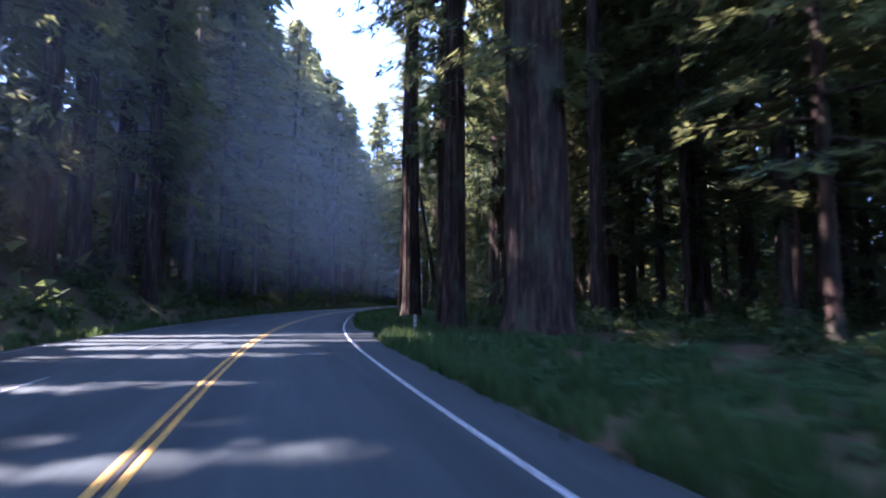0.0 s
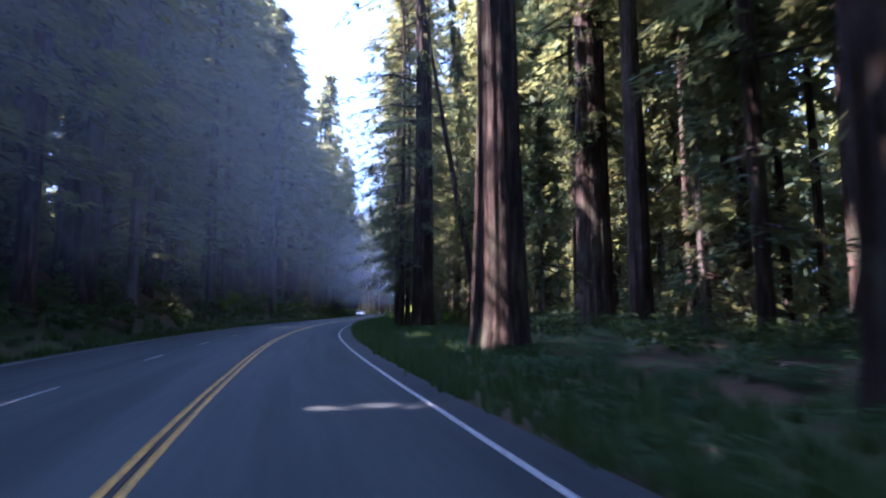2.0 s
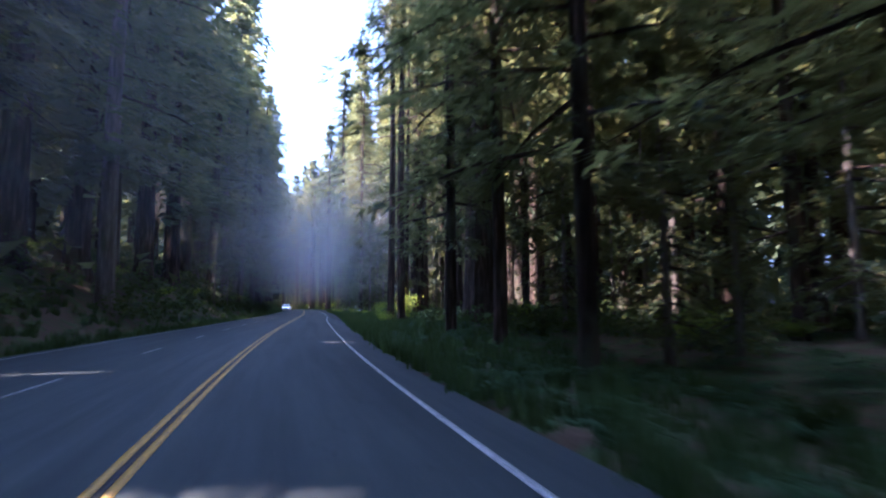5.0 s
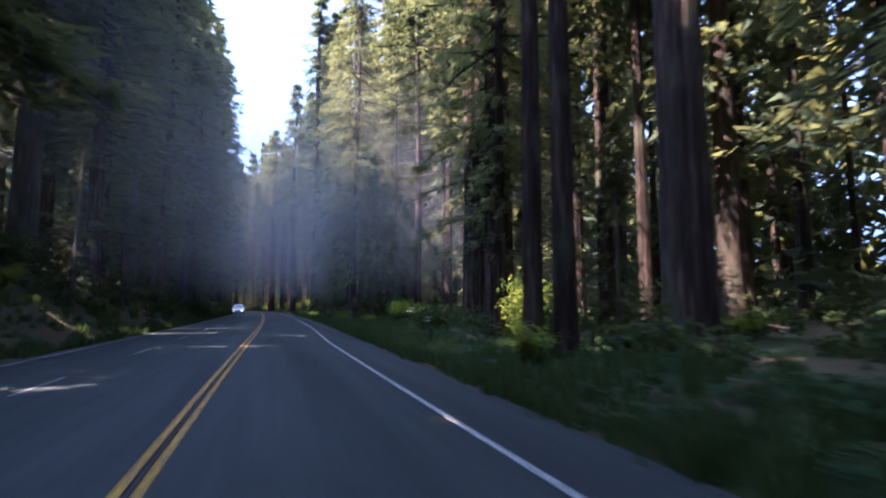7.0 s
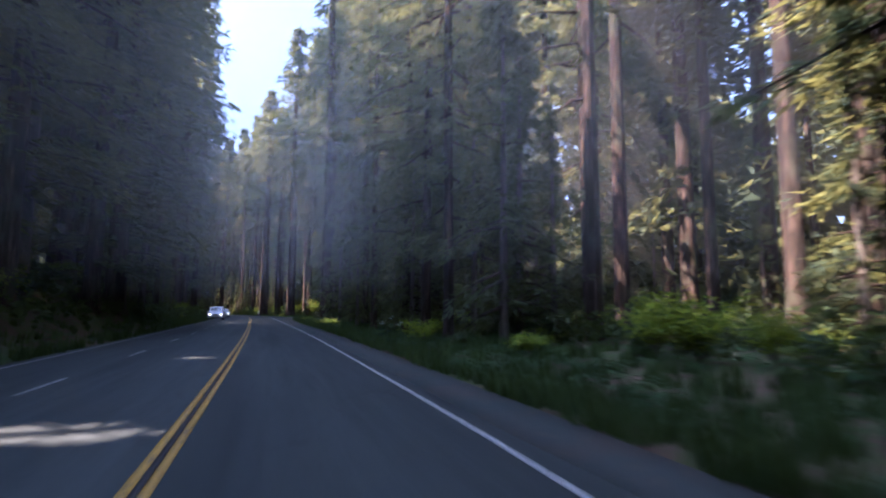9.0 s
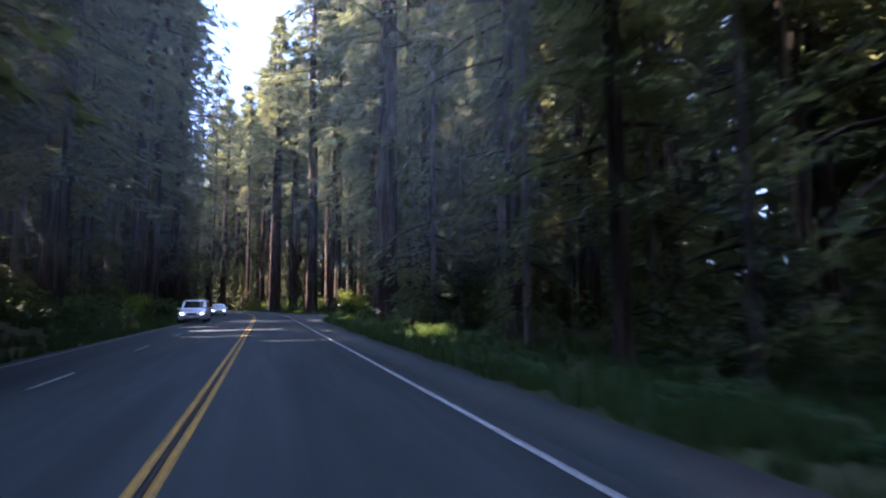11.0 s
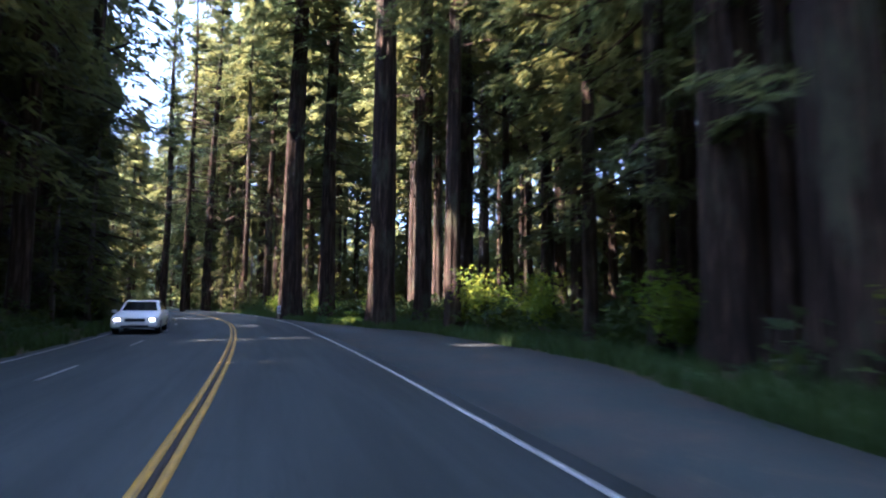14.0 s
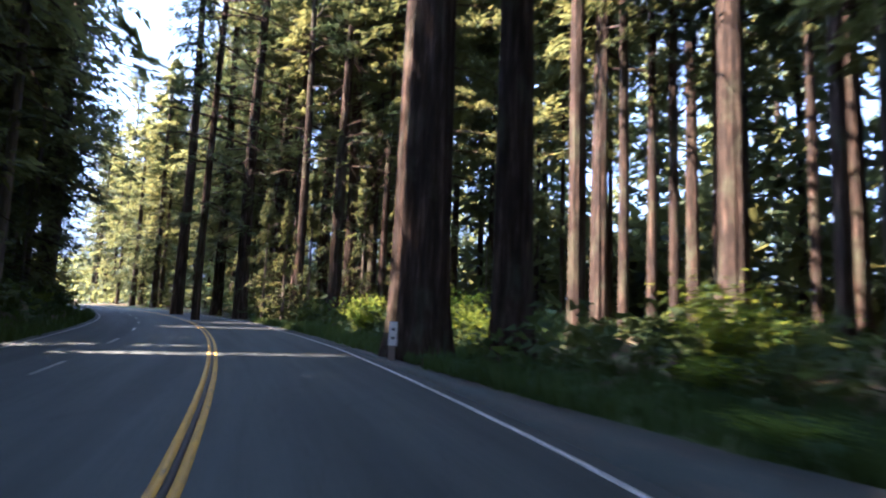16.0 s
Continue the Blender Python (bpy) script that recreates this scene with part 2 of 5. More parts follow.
def ground_height(x, y):
    s, d = along(x, y)
    le, re = left_edge(s), right_edge(s)
    off_l, off_r = le - d, d - re
    steep = knots(s, (-60, 1.0), (185, 1.0), (215, 0.35), (255, 0.3), (300, 0.8))
    off = np.clip(off_l - 1.3, 0, None)
    bank = steep * (np.minimum(off, 7.0) * 0.62 + np.clip(off - 7.0, 0, 80) * 0.36) - np.clip(1 - np.abs(off_l - 0.9) / 0.9, 0, 1) * 0.12
    right = -0.1 * np.clip(off_r, 0, 1) + 0.02 * np.clip(off_r - 3, 0, 60)
    rough = 0.16 * np.sin(x * 0.9 + 1.3 * np.sin(y * 0.31)) * np.sin(y * 0.8) + 0.3 * np.sin(x * 0.17 + 2) * np.sin(y * 0.13 + x * 0.05)
    amount = np.clip((np.maximum(off_l, off_r) - 1.0) / 5.0, 0, 1)
    z = np.where(off_l > 0, bank, np.where(off_r > 0, right, 0.0)) + rough * amount
    under = np.clip(-np.maximum(off_l, off_r) / 0.4, 0, 1)
    return z - 0.03 - 0.15 * under


def ground_z(x, y):
    return float(ground_height(x, y)[0])


# ---- building helpers ----
def mesh_of(name, verts, faces, material, smooth=False):
    """A mesh from arrays. faces: an (n, 3) or (n, 4) array."""
    me = bpy.data.meshes.new(name)
    verts = np.asarray(verts, dtype=np.float32)
    faces = np.asarray(faces, dtype=np.int32)
    k = faces.shape[1]
    me.vertices.add(len(verts))
    me.vertices.foreach_set("co", verts.ravel())
    me.loops.add(faces.size)
    me.loops.foreach_set("vertex_index", faces.ravel())
    me.polygons.add(len(faces))
    me.polygons.foreach_set("loop_start", np.arange(0, faces.size, k, dtype=np.int32))
    if smooth:
        me.polygons.foreach_set("use_smooth", np.ones(len(faces), dtype=bool))
    me.update(calc_edges=True)
    me.validate()
    me.materials.append(material)
    return me


def part(name, bm, material, parent, label=""):
    """Links a bmesh or a mesh as one object under a thing or a part."""
    if isinstance(bm, bmesh.types.BMesh):
        me = bpy.data.meshes.new(name)
        bm.to_mesh(me)
        bm.free()
        me.materials.append(material)
    else:
        me = bm
    ob = new(name, me)
    ob.parent = parent
    return tagged(ob, label=label)


def ribbon(s, d0, d1, z):
    """Vertices and quads of a strip along the road between two offsets."""
    ax, ay = place(s, d0)
    bx, by = place(s, d1)
    n = len(s)
    top = np.concatenate([np.stack([ax, ay, np.full(n, z)], 1), np.stack([bx, by, np.full(n, z)], 1)])
    i = np.arange(n - 1)
    quads = np.stack([i, i + n, i + n + 1, i + 1], 1)
    return top, quads


def slab(name, s, d0, d1, z, thick, material, parent=None):
    """A strip with thickness: top, sides and underside."""
    top, quads = ribbon(s, d0, d1, z)
    n = len(top)
    low = top - np.array([0, 0, thick])
    m = len(s)
    i = np.arange(m - 1)
    side_a = np.stack([i, i + 1, i + 1 + n, i + n], 1)
    side_b = np.stack([i + m + 1, i + m, i + m + n, i + m + 1 + n], 1)
    ends = np.array([[0, n, n + m, m], [m - 1, 2 * m - 1, n + 2 * m - 1, n + m - 1]])
    me = mesh_of(name, np.concatenate([top, low]), np.concatenate([quads, quads[:, ::-1] + n, side_a, side_b, ends]), material)
    ob = new(name, me)
    ob.parent = parent
    return ob


# ---- ground and road ----
def build_ground():
    xs = np.concatenate([np.linspace(-900, -120, 14)[:-1], np.arange(-120, -45, 4.0), np.arange(-45, 40, 1.0), np.arange(40, 120, 4.0), np.linspace(120, 900, 14)])
    ys = np.concatenate([np.linspace(-700, -60, 10)[:-1], np.arange(-60, 0, 4.0), np.arange(0, 330, 1.0), np.arange(330, 460, 4.0), np.linspace(460, 1400, 14)])
    gx, gy = np.meshgrid(xs, ys)
    z = ground_height(gx.ravel(), gy.ravel())
    far = np.clip((np.hypot(gx.ravel(), gy.ravel() - 160) - 240) / 200, 0, 1)
    z = z * (1 - far) + np.minimum(z, 4.0) * far
    n, m = len(xs), len(ys)
    i, j = np.meshgrid(np.arange(n - 1), np.arange(m - 1))
    a = (j * n + i).ravel()
    me = mesh_of("ground", np.stack([gx.ravel(), gy.ravel(), z], 1), np.stack([a, a + 1, a + 1 + n, a + n], 1), GROUND, smooth=True)
    return tagged(new("ground", me), label="brown forest floor with fallen needles, moss and low growth", category="ground", kind="structure")


build_ground()
S_ROAD = np.arange(-90.0, 470.0, 1.5)
ROAD_RIGHT = white_at(S_ROAD) + 0.3 + (right_edge(S_ROAD) - white_at(S_ROAD) - 0.3) * knots(S_ROAD, (125, 1.0), (150, 0.0))
road = slab("road", S_ROAD, left_edge(S_ROAD), ROAD_RIGHT, 0.0, 0.12, ASPHALT)
lane_layer = road.data.attributes.new("lane", "FLOAT_VECTOR", "POINT")
_m = len(S_ROAD)
_across = np.tile(np.concatenate([left_edge(S_ROAD), ROAD_RIGHT]), 2)
lane_layer.data.foreach_set("vector", np.stack([_across, np.tile(S_ROAD, 4), np.zeros(4 * _m)], 1).astype(np.float32).ravel())
tagged(road, label="grey worn asphalt two-way road with painted lines", category="road", kind="structure")
TURN = S_ROAD > 124
shoulder = slab("pavement", S_ROAD[TURN], ROAD_RIGHT[TURN], right_edge(S_ROAD[TURN]) + 0.01, -0.006, 0.12, GRAVEL)
tagged(shoulder, label="brownish gravelly asphalt shoulder widening into a turnout", category="shoulder", kind="structure")


def line_on_road(name, s, mid, width, material, label):
    ob = slab(name, s, mid - width / 2, mid + width / 2, 0.005, 0.004, material, road)
    return tagged(ob, label=label)


S_MARK = np.arange(-90.0, 470.0, 1.0)
line_on_road("yellow_line", S_MARK, yellow_at(S_MARK) - 0.085, 0.095, YELLOW, "worn yellow centre line")
line_on_road("yellow_line", S_MARK, yellow_at(S_MARK) + 0.085, 0.095, YELLOW, "worn yellow centre line")
line_on_road("dark_strip", S_MARK, yellow_at(S_MARK), 0.07, TAR, "dark strip between the centre lines")
line_on_road("edge_line", S_MARK, white_at(S_MARK), 0.1, WHITE, "white painted edge line")
line_on_road("edge_line", S_MARK, left_edge(S_MARK) + 0.35, 0.08, FADED, "faded white painted edge line")
DASH_EVERY = 8.07
for k in range(-18, 31):
    s0 = 114.7 + k * DASH_EVERY
    sm = np.linspace(s0, s0 + 2.4, 4)
    line_on_road("lane_dash", sm, yellow_at(sm) - 3.0, 0.09, FADED, "")


# ---- mist, imitated by upright translucent sheets ----
def haze_sheet_material(amount):
    """Pale see-through sheet imitating haze: most light goes through, a little is scattered both ways."""
    n = Nodes("translucent_haze")
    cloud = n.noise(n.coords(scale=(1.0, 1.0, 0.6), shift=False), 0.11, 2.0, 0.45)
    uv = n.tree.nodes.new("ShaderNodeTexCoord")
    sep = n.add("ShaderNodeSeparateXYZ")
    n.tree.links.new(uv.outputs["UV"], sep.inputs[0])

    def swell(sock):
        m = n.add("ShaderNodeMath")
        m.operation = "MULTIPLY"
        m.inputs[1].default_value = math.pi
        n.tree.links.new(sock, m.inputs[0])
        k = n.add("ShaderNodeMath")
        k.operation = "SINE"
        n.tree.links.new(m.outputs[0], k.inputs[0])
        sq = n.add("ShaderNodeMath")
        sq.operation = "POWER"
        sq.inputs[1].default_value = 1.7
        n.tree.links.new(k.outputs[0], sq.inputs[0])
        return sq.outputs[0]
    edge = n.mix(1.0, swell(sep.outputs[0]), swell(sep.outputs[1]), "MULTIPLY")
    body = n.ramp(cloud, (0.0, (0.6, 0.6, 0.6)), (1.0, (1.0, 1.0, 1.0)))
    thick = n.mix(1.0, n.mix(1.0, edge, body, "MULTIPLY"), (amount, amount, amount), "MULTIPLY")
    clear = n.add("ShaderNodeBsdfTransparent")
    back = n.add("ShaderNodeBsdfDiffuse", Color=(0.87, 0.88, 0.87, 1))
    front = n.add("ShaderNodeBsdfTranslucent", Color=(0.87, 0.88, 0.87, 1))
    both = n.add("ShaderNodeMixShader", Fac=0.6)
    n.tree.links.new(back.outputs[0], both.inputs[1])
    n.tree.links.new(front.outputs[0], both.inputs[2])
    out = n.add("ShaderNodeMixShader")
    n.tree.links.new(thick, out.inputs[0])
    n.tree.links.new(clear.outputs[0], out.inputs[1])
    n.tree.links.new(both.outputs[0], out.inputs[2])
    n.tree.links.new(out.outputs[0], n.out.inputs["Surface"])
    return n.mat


def haze_sheet(s, d0, d1, z0, z1, material):
    """A thin upright sheet imitating haze over the road, clear of the eye's height."""
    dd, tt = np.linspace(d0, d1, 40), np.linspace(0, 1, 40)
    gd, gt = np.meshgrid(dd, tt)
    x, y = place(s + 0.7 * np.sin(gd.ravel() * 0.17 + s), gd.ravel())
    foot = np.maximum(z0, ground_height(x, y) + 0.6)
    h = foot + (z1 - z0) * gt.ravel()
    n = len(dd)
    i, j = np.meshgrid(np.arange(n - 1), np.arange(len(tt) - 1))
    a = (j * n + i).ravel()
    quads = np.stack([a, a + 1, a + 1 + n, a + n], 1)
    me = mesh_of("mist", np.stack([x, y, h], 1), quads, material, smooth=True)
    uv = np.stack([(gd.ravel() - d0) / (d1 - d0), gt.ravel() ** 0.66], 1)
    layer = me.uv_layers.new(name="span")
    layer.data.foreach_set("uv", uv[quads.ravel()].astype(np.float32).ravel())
    return tagged(new("mist", me), label="thin translucent sheet imitating blue-white mist between the trees", category="mist", kind="stuff")


# haze sheets along the road; those past 203 m brighten the dark left bank
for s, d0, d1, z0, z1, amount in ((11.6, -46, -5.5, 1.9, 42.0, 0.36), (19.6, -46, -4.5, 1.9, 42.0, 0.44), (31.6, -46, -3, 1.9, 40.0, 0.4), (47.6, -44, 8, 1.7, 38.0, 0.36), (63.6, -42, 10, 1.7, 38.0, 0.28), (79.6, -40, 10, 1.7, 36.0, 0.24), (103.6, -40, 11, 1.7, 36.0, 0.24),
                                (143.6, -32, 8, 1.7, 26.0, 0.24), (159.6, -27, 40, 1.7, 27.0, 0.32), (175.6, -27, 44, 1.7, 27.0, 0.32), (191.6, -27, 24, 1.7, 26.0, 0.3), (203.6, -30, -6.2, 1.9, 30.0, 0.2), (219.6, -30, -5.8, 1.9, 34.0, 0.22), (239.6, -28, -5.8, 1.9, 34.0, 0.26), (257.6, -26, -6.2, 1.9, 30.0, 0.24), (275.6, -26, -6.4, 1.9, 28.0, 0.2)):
    haze_sheet(s, d0, d1, z0, z1, haze_sheet_material(amount))


# ---- trees ----
rng = np.random.default_rng(11)


def unit(v):
    return v / np.maximum(np.linalg.norm(v, axis=-1, keepdims=True), 1e-9)


def blades(centre, direction, normal, length, width):
    """Pointed leaf blades: two triangles each, from a narrow foot to a tip."""
    side = unit(np.cross(direction, normal))
    n = len(centre)
    mid = centre + direction * (length * 0.45)[:, None]
    tip = centre + direction * length[:, None] - normal * (length * 0.12)[:, None]
    v = np.stack([centre, mid - side * (width / 2)[:, None], tip, mid + side * (width / 2)[:, None]], 1).reshape(-1, 3)
    q = np.arange(n)[:, None] * 4
    f = np.concatenate([q + np.array([[0, 1, 2]]), q + np.array([[0, 2, 3]])])
    return v, f


def needles(centre, direction, normal, length, width):
    """Pointed sprays of one triangle each."""
    side = unit(np.cross(direction, normal))
    n = len(centre)
    tip = centre + direction * length[:, None] - normal * (length * 0.12)[:, None]
    foot = centre + direction * (length * 0.12)[:, None]
    v = np.stack([foot - side * (width / 2)[:, None], tip, foot + side * (width / 2)[:, None]], 1).reshape(-1, 3)
    return v, np.arange(n * 3).reshape(-1, 3)


def conifer_crown(seed, height, base, n_branch, n_spray, n_leaf, reach, leaf, top_power=0.75, droop=0.28, raw=False, wide=1.0):
    """Branches with flat drooping sprays. Returns the foliage and the limbs as two meshes."""
    r = np.random.default_rng(seed)
    u = np.sort(r.random(n_branch) ** 0.9)
    z = base + (height - base) * u
    prof = np.clip((1 - u), 0.03, 1) ** top_power * np.clip(0.55 + 1.6 * u, 0, 1)
    length = reach * prof * r.uniform(0.55, 1.2, n_branch)
    az = np.cumsum(r.uniform(1.6, 3.2, n_branch)) + r.normal(0, 0.4, n_branch)
    # some sides of a crown are thin
    lean = 1 + 0.35 * np.cos(az - r.uniform(0, 6.28))
    length *= lean * (1 + 0.3 * np.sin(z * 0.55 + r.uniform(0, 6.28)))
    length = np.minimum(length, 1.3 * reach * prof)
    rise = 0.25 * u - 0.12 + r.normal(0, 0.1, n_branch)
    out = np.stack([np.cos(az), np.sin(az), np.zeros(n_branch)], 1)
    foot = np.stack([np.zeros(n_branch), np.zeros(n_branch), z], 1)

    def on_branch(b, t):
        l = length[b]
        p = foot[b] + out[b] * (l * t)[:, None]
        p[:, 2] += l * (rise[b] * t - droop * t * t)
        return p

    b = np.repeat(np.arange(n_branch), n_spray)
    t = (np.tile(np.linspace(0.18, 1.0, n_spray), n_branch) + r.uniform(-0.06, 0.06, len(b))).clip(0.1, 1.05)
    p = on_branch(b, t)
    sideways = np.stack([-out[b][:, 1], out[b][:, 0], np.zeros(len(b))], 1)
    spread = (1 - 0.65 * t) * length[b] * 0.38
    p = p + sideways * (r.uniform(-1, 1, len(b)) * spread)[:, None]
    p[:, 2] -= np.abs(r.normal(0, 0.22, len(b)))
    c = np.repeat(p, n_leaf, 0)
    m = len(c)
    o, w = np.repeat(out[b], n_leaf, 0), np.repeat(sideways, n_leaf, 0)
    ang = r.uniform(-1.25, 1.25, m)
    d = o * np.cos(ang)[:, None] + w * np.sin(ang)[:, None]
    d[:, 2] = r.normal(-0.28, 0.3, m)
    d = unit(d)
    nrm = unit(np.stack([r.normal(0, 0.5, m), r.normal(0, 0.5, m), np.ones(m)], 1))
    nrm = unit(nrm - d * (nrm * d).sum(1, keepdims=True))
    c = c + r.normal(0, leaf * 0.28, (m, 3))
    size = leaf * r.uniform(0.6, 1.35, m)
    # the upper crown has fewer, larger sprays
    high = c[:, 2] > 26.0
    size = np.where(high, size * 1.6, size)
    keep = ~high | (r.random(m) < (1.0 if raw else 0.4))
    v, f = needles(c[keep], d[keep], nrm[keep], size[keep], (size * r.uniform(0.24, 0.4, m) * wide)[keep])
    # limbs: three-sided tapering rods
    lv, lf = [], []
    for k in [q for q in range(n_branch) if q % 2 == 0 or length[q] > 0.8 * reach * prof[q]]:
        pts = on_branch(np.array([k, k, k]), np.array([0.0, 0.5, 0.95]))
        rad = 0.025 + 0.018 * length[k]
        base_i = len(lv) * 1
        for q, (pt, rr) in enumerate(zip(pts, (rad, rad * 0.6, rad * 0.15))):
            for e in range(3):
                a = e * 2.094
                s2 = np.array([-out[k][1], out[k][0], 0])
                lv.append(pt + s2 * (rr * math.cos(a)) + np.array([0, 0, rr * math.sin(a)]))
        for q in range(2):
            for e in range(3):
                i0, i1 = base_i + q * 3 + e, base_i + q * 3 + (e + 1) % 3
                lf.append((i0, i1, i1 + 3, i0 + 3))
    if raw:
        return v, f
    return mesh_of("crown", v, f, NEEDLES), mesh_of("limb", np.array(lv), np.array(lf), BARK)


def trunk_mesh(seed, radius, height, flare, segs, rings, material, lean=(0.0, 0.0)):
    """A fluted, tapering trunk with a flared foot, sunk a little into the soil."""
    r = np.random.default_rng(seed)
    zz = np.concatenate([[-0.7, -0.2, 0.1, 0.4, 0.9, 1.6, 2.6], np.linspace(4.2, height, rings)])
    a = np.linspace(0, 2 * np.pi, segs, endpoint=False)
    ph = r.uniform(0, 6.28, 6)
    v = []
    for z in zz:
        taper = max(1 - max(z, 0) / height, 0.0) ** 0.7 * 0.93 + 0.07
        foot = 1 + flare * math.exp(-max(z + 0.2, 0) / (0.8 * radius + 0.35))
        flute = 1 + 0.05 * np.sin(5 * a + ph[0] + 0.05 * z) + 0.035 * np.sin(9 * a + ph[1] - 0.08 * z) + 0.03 * np.sin(14 * a + ph[2] + 0.11 * z) + (0.028 * np.sin(23 * a + ph[5] + 0.6 * math.sin(0.5 * z)) if segs > 40 else 0.0) + (foot - 1) * 0.35 * np.sin(4 * a + ph[3])
        rr = radius * taper * foot * flute
        bend = 0.02 * z * math.sin(z * 0.11 + ph[4])
        v.append(np.stack([rr * np.cos(a) + lean[0] * z + bend * 0.4, rr * np.sin(a) + lean[1] * z + bend * 0.3, np.full(segs, z)], 1))
    v = np.concatenate(v)
    i, j = np.meshgrid(np.arange(segs), np.arange(len(zz) - 1))
    p, q = (j * segs + i).ravel(), (j * segs + (i + 1) % segs).ravel()
    return mesh_of("trunk", v, np.stack([p, q, q + segs, p + segs], 1), material, smooth=True)


# crowns on trees 55 m tall: high ones leave a long bare trunk, low ones hang to near the ground
HIGH_CROWNS = [conifer_crown(100 + k, 55.0, bs, 115, 12, 9, 6.0, 0.62, wide=0.9) for k, bs in enumerate((16.0, 20.0, 25.0))]
LOW_CROWNS = [conifer_crown(150 + k, 55.0, bs, 98, 11, 8, 6.6, 0.66, 0.6, wide=0.95) for k, bs in enumerate((3.0, 5.0, 8.0, 11.0))]
NEAR_LOW = [conifer_crown(170 + k, 55.0, bs, 125, 13, 13, 6.4, 0.5, 0.6, wide=0.74) for k, bs in enumerate((4.0, 7.0, 11.0))]
DEEP_CROWNS = [conifer_crown(200 + k, 55.0, bs, 62, 7, 3, 6.4, 1.5, raw=True, wide=1.6) for k, bs in enumerate((6.0, 12.0, 20.0, 9.0))]
TOP_CROWNS = [conifer_crown(230 + k, 55.0, bs, 80, 8, 5, 6.6, 1.0, 0.6, wide=1.4) for k, bs in enumerate((9.0, 13.0))]
YOUNG_CROWNS = [conifer_crown(400 + k, 12.0, 0.8, 60, 9, 8, 3.0, 0.32, 0.9, 0.2) for k in range(3)]

TREE_SPOTS = []


def clear_of_trees(x, y, gap):
    return all((x - a) ** 2 + (y - b) ** 2 > (gap * 0.5 + c) ** 2 for a, b, c in TREE_SPOTS)


def tree(x, y, radius, height, crowns, label, group, segs=14, rings=7, flare=0.3, lean=(0.0, 0.0), bark=None, crown_scale=1.0, limbs=True, ref=55.0, crown_index=None, kind="tree", turn=None):
    seed = len(TREE_SPOTS) + 1
    TREE_SPOTS.append((x, y, radius + 0.6))
    top = new(kind)
    top.location = (x, y, ground_z(x, y))
    tagged(top, label=label, category=kind.replace("_", " "), group=group)
    part("trunk", trunk_mesh(seed, radius, height, flare, segs, rings, bark or BARK, lean), None, top)
    pick = seed * 7 % len(crowns) if crown_index is None else crown_index
    leaf_me, limb_me = crowns[pick]
    k = height / ref
    turn = float(seed * 137.5 % 360) if turn is None else turn
    shear = Matrix(((1, 0, lean[0], 0), (0, 1, lean[1], 0), (0, 0, 1, 0), (0, 0, 0, 1)))
    for name, me in (("crown", leaf_me), ("limb", limb_me)):
        if name == "limb" and not limbs:
            continue
        ob = part(name, me, None, top)
        tagged(ob, kind="stuff")
        ob.matrix_basis = shear @ pose(0, 0, 0, 0, 0, turn) @ Matrix.Diagonal((crown_scale, crown_scale, k, 1))
    return top


BIG = "huge redwood with furrowed red-brown bark and a flared foot"
TALL = "tall straight redwood with dark fibrous bark and drooping sprays"
THIN = "slender conifer with a dark trunk among larger redwoods"
# x, y, diameter, height, crown variant, label; the trunks beside the road that stand out singly
TREES_AT_THE_FIRST_BEND = (
    (3.6, 20.6, 2.35, 68, 1, BIG), (0.5, 38.4, 1.5, 60, 2, TALL), (0.7, 31.6, 1.3, 62, 2, TALL), (8.1, 41.6, 1.5, 64, 4, BIG),
    (8.7, 30.6, 0.75, 52, 4, THIN), (-3.9, 75.5, 1.65, 62, 1, BIG), (7.8, 61.8, 1.3, 58, 4, TALL),
    (7.0, 66.6, 2.4, 62, 2, BIG), (17.6, 56.7, 1.4, 60, 4, TALL), (17.5, 71.5, 1.6, 60, 4, BIG),
)
TREES_ALONG_THE_STRAIGHT = (
    (-0.8, 110.9, 2.3, 64, 0, BIG), (1.4, 124.8, 1.6, 60, 5, TALL), (-4.0, 125.4, 0.6, 50, 5, THIN), (-3.2, 124.9, 0.66, 52, 5, THIN),
    (18.2, 143.3, 1.9, 60, 4, BIG), (32.0, 143.6, 1.2, 58, 4, TALL), (4.1, 163.0, 0.65, 50, 4, THIN), (8.8, 167.0, 0.8, 58, 4, TALL),
    (3.4, 146.5, 2.2, 62, 0, BIG), (2.0, 140.1, 1.7, 60, 1, BIG), (22.7, 163.0, 1.6, 60, 4, BIG), (10.4, 137.5, 0.7, 54, 4, THIN),
)
TREES_BY_THE_TURNOUT = (
    (4.3, 234.0, 1.8, 62, 4, BIG), (3.7, 230.6, 1.6, 64, 4, BIG), (-0.2, 211.6, 1.5, 60, 2, BIG), (3.2, 212.8, 1.1, 58, 4, TALL),
    (3.0, 258.8, 1.15, 56, 4, TALL), (7.9, 263.0, 0.9, 55, 4, TALL), (-0.6, 255.7, 1.6, 60, 4, BIG), (2.5, 251.3, 0.88, 55, 4, TALL),
)
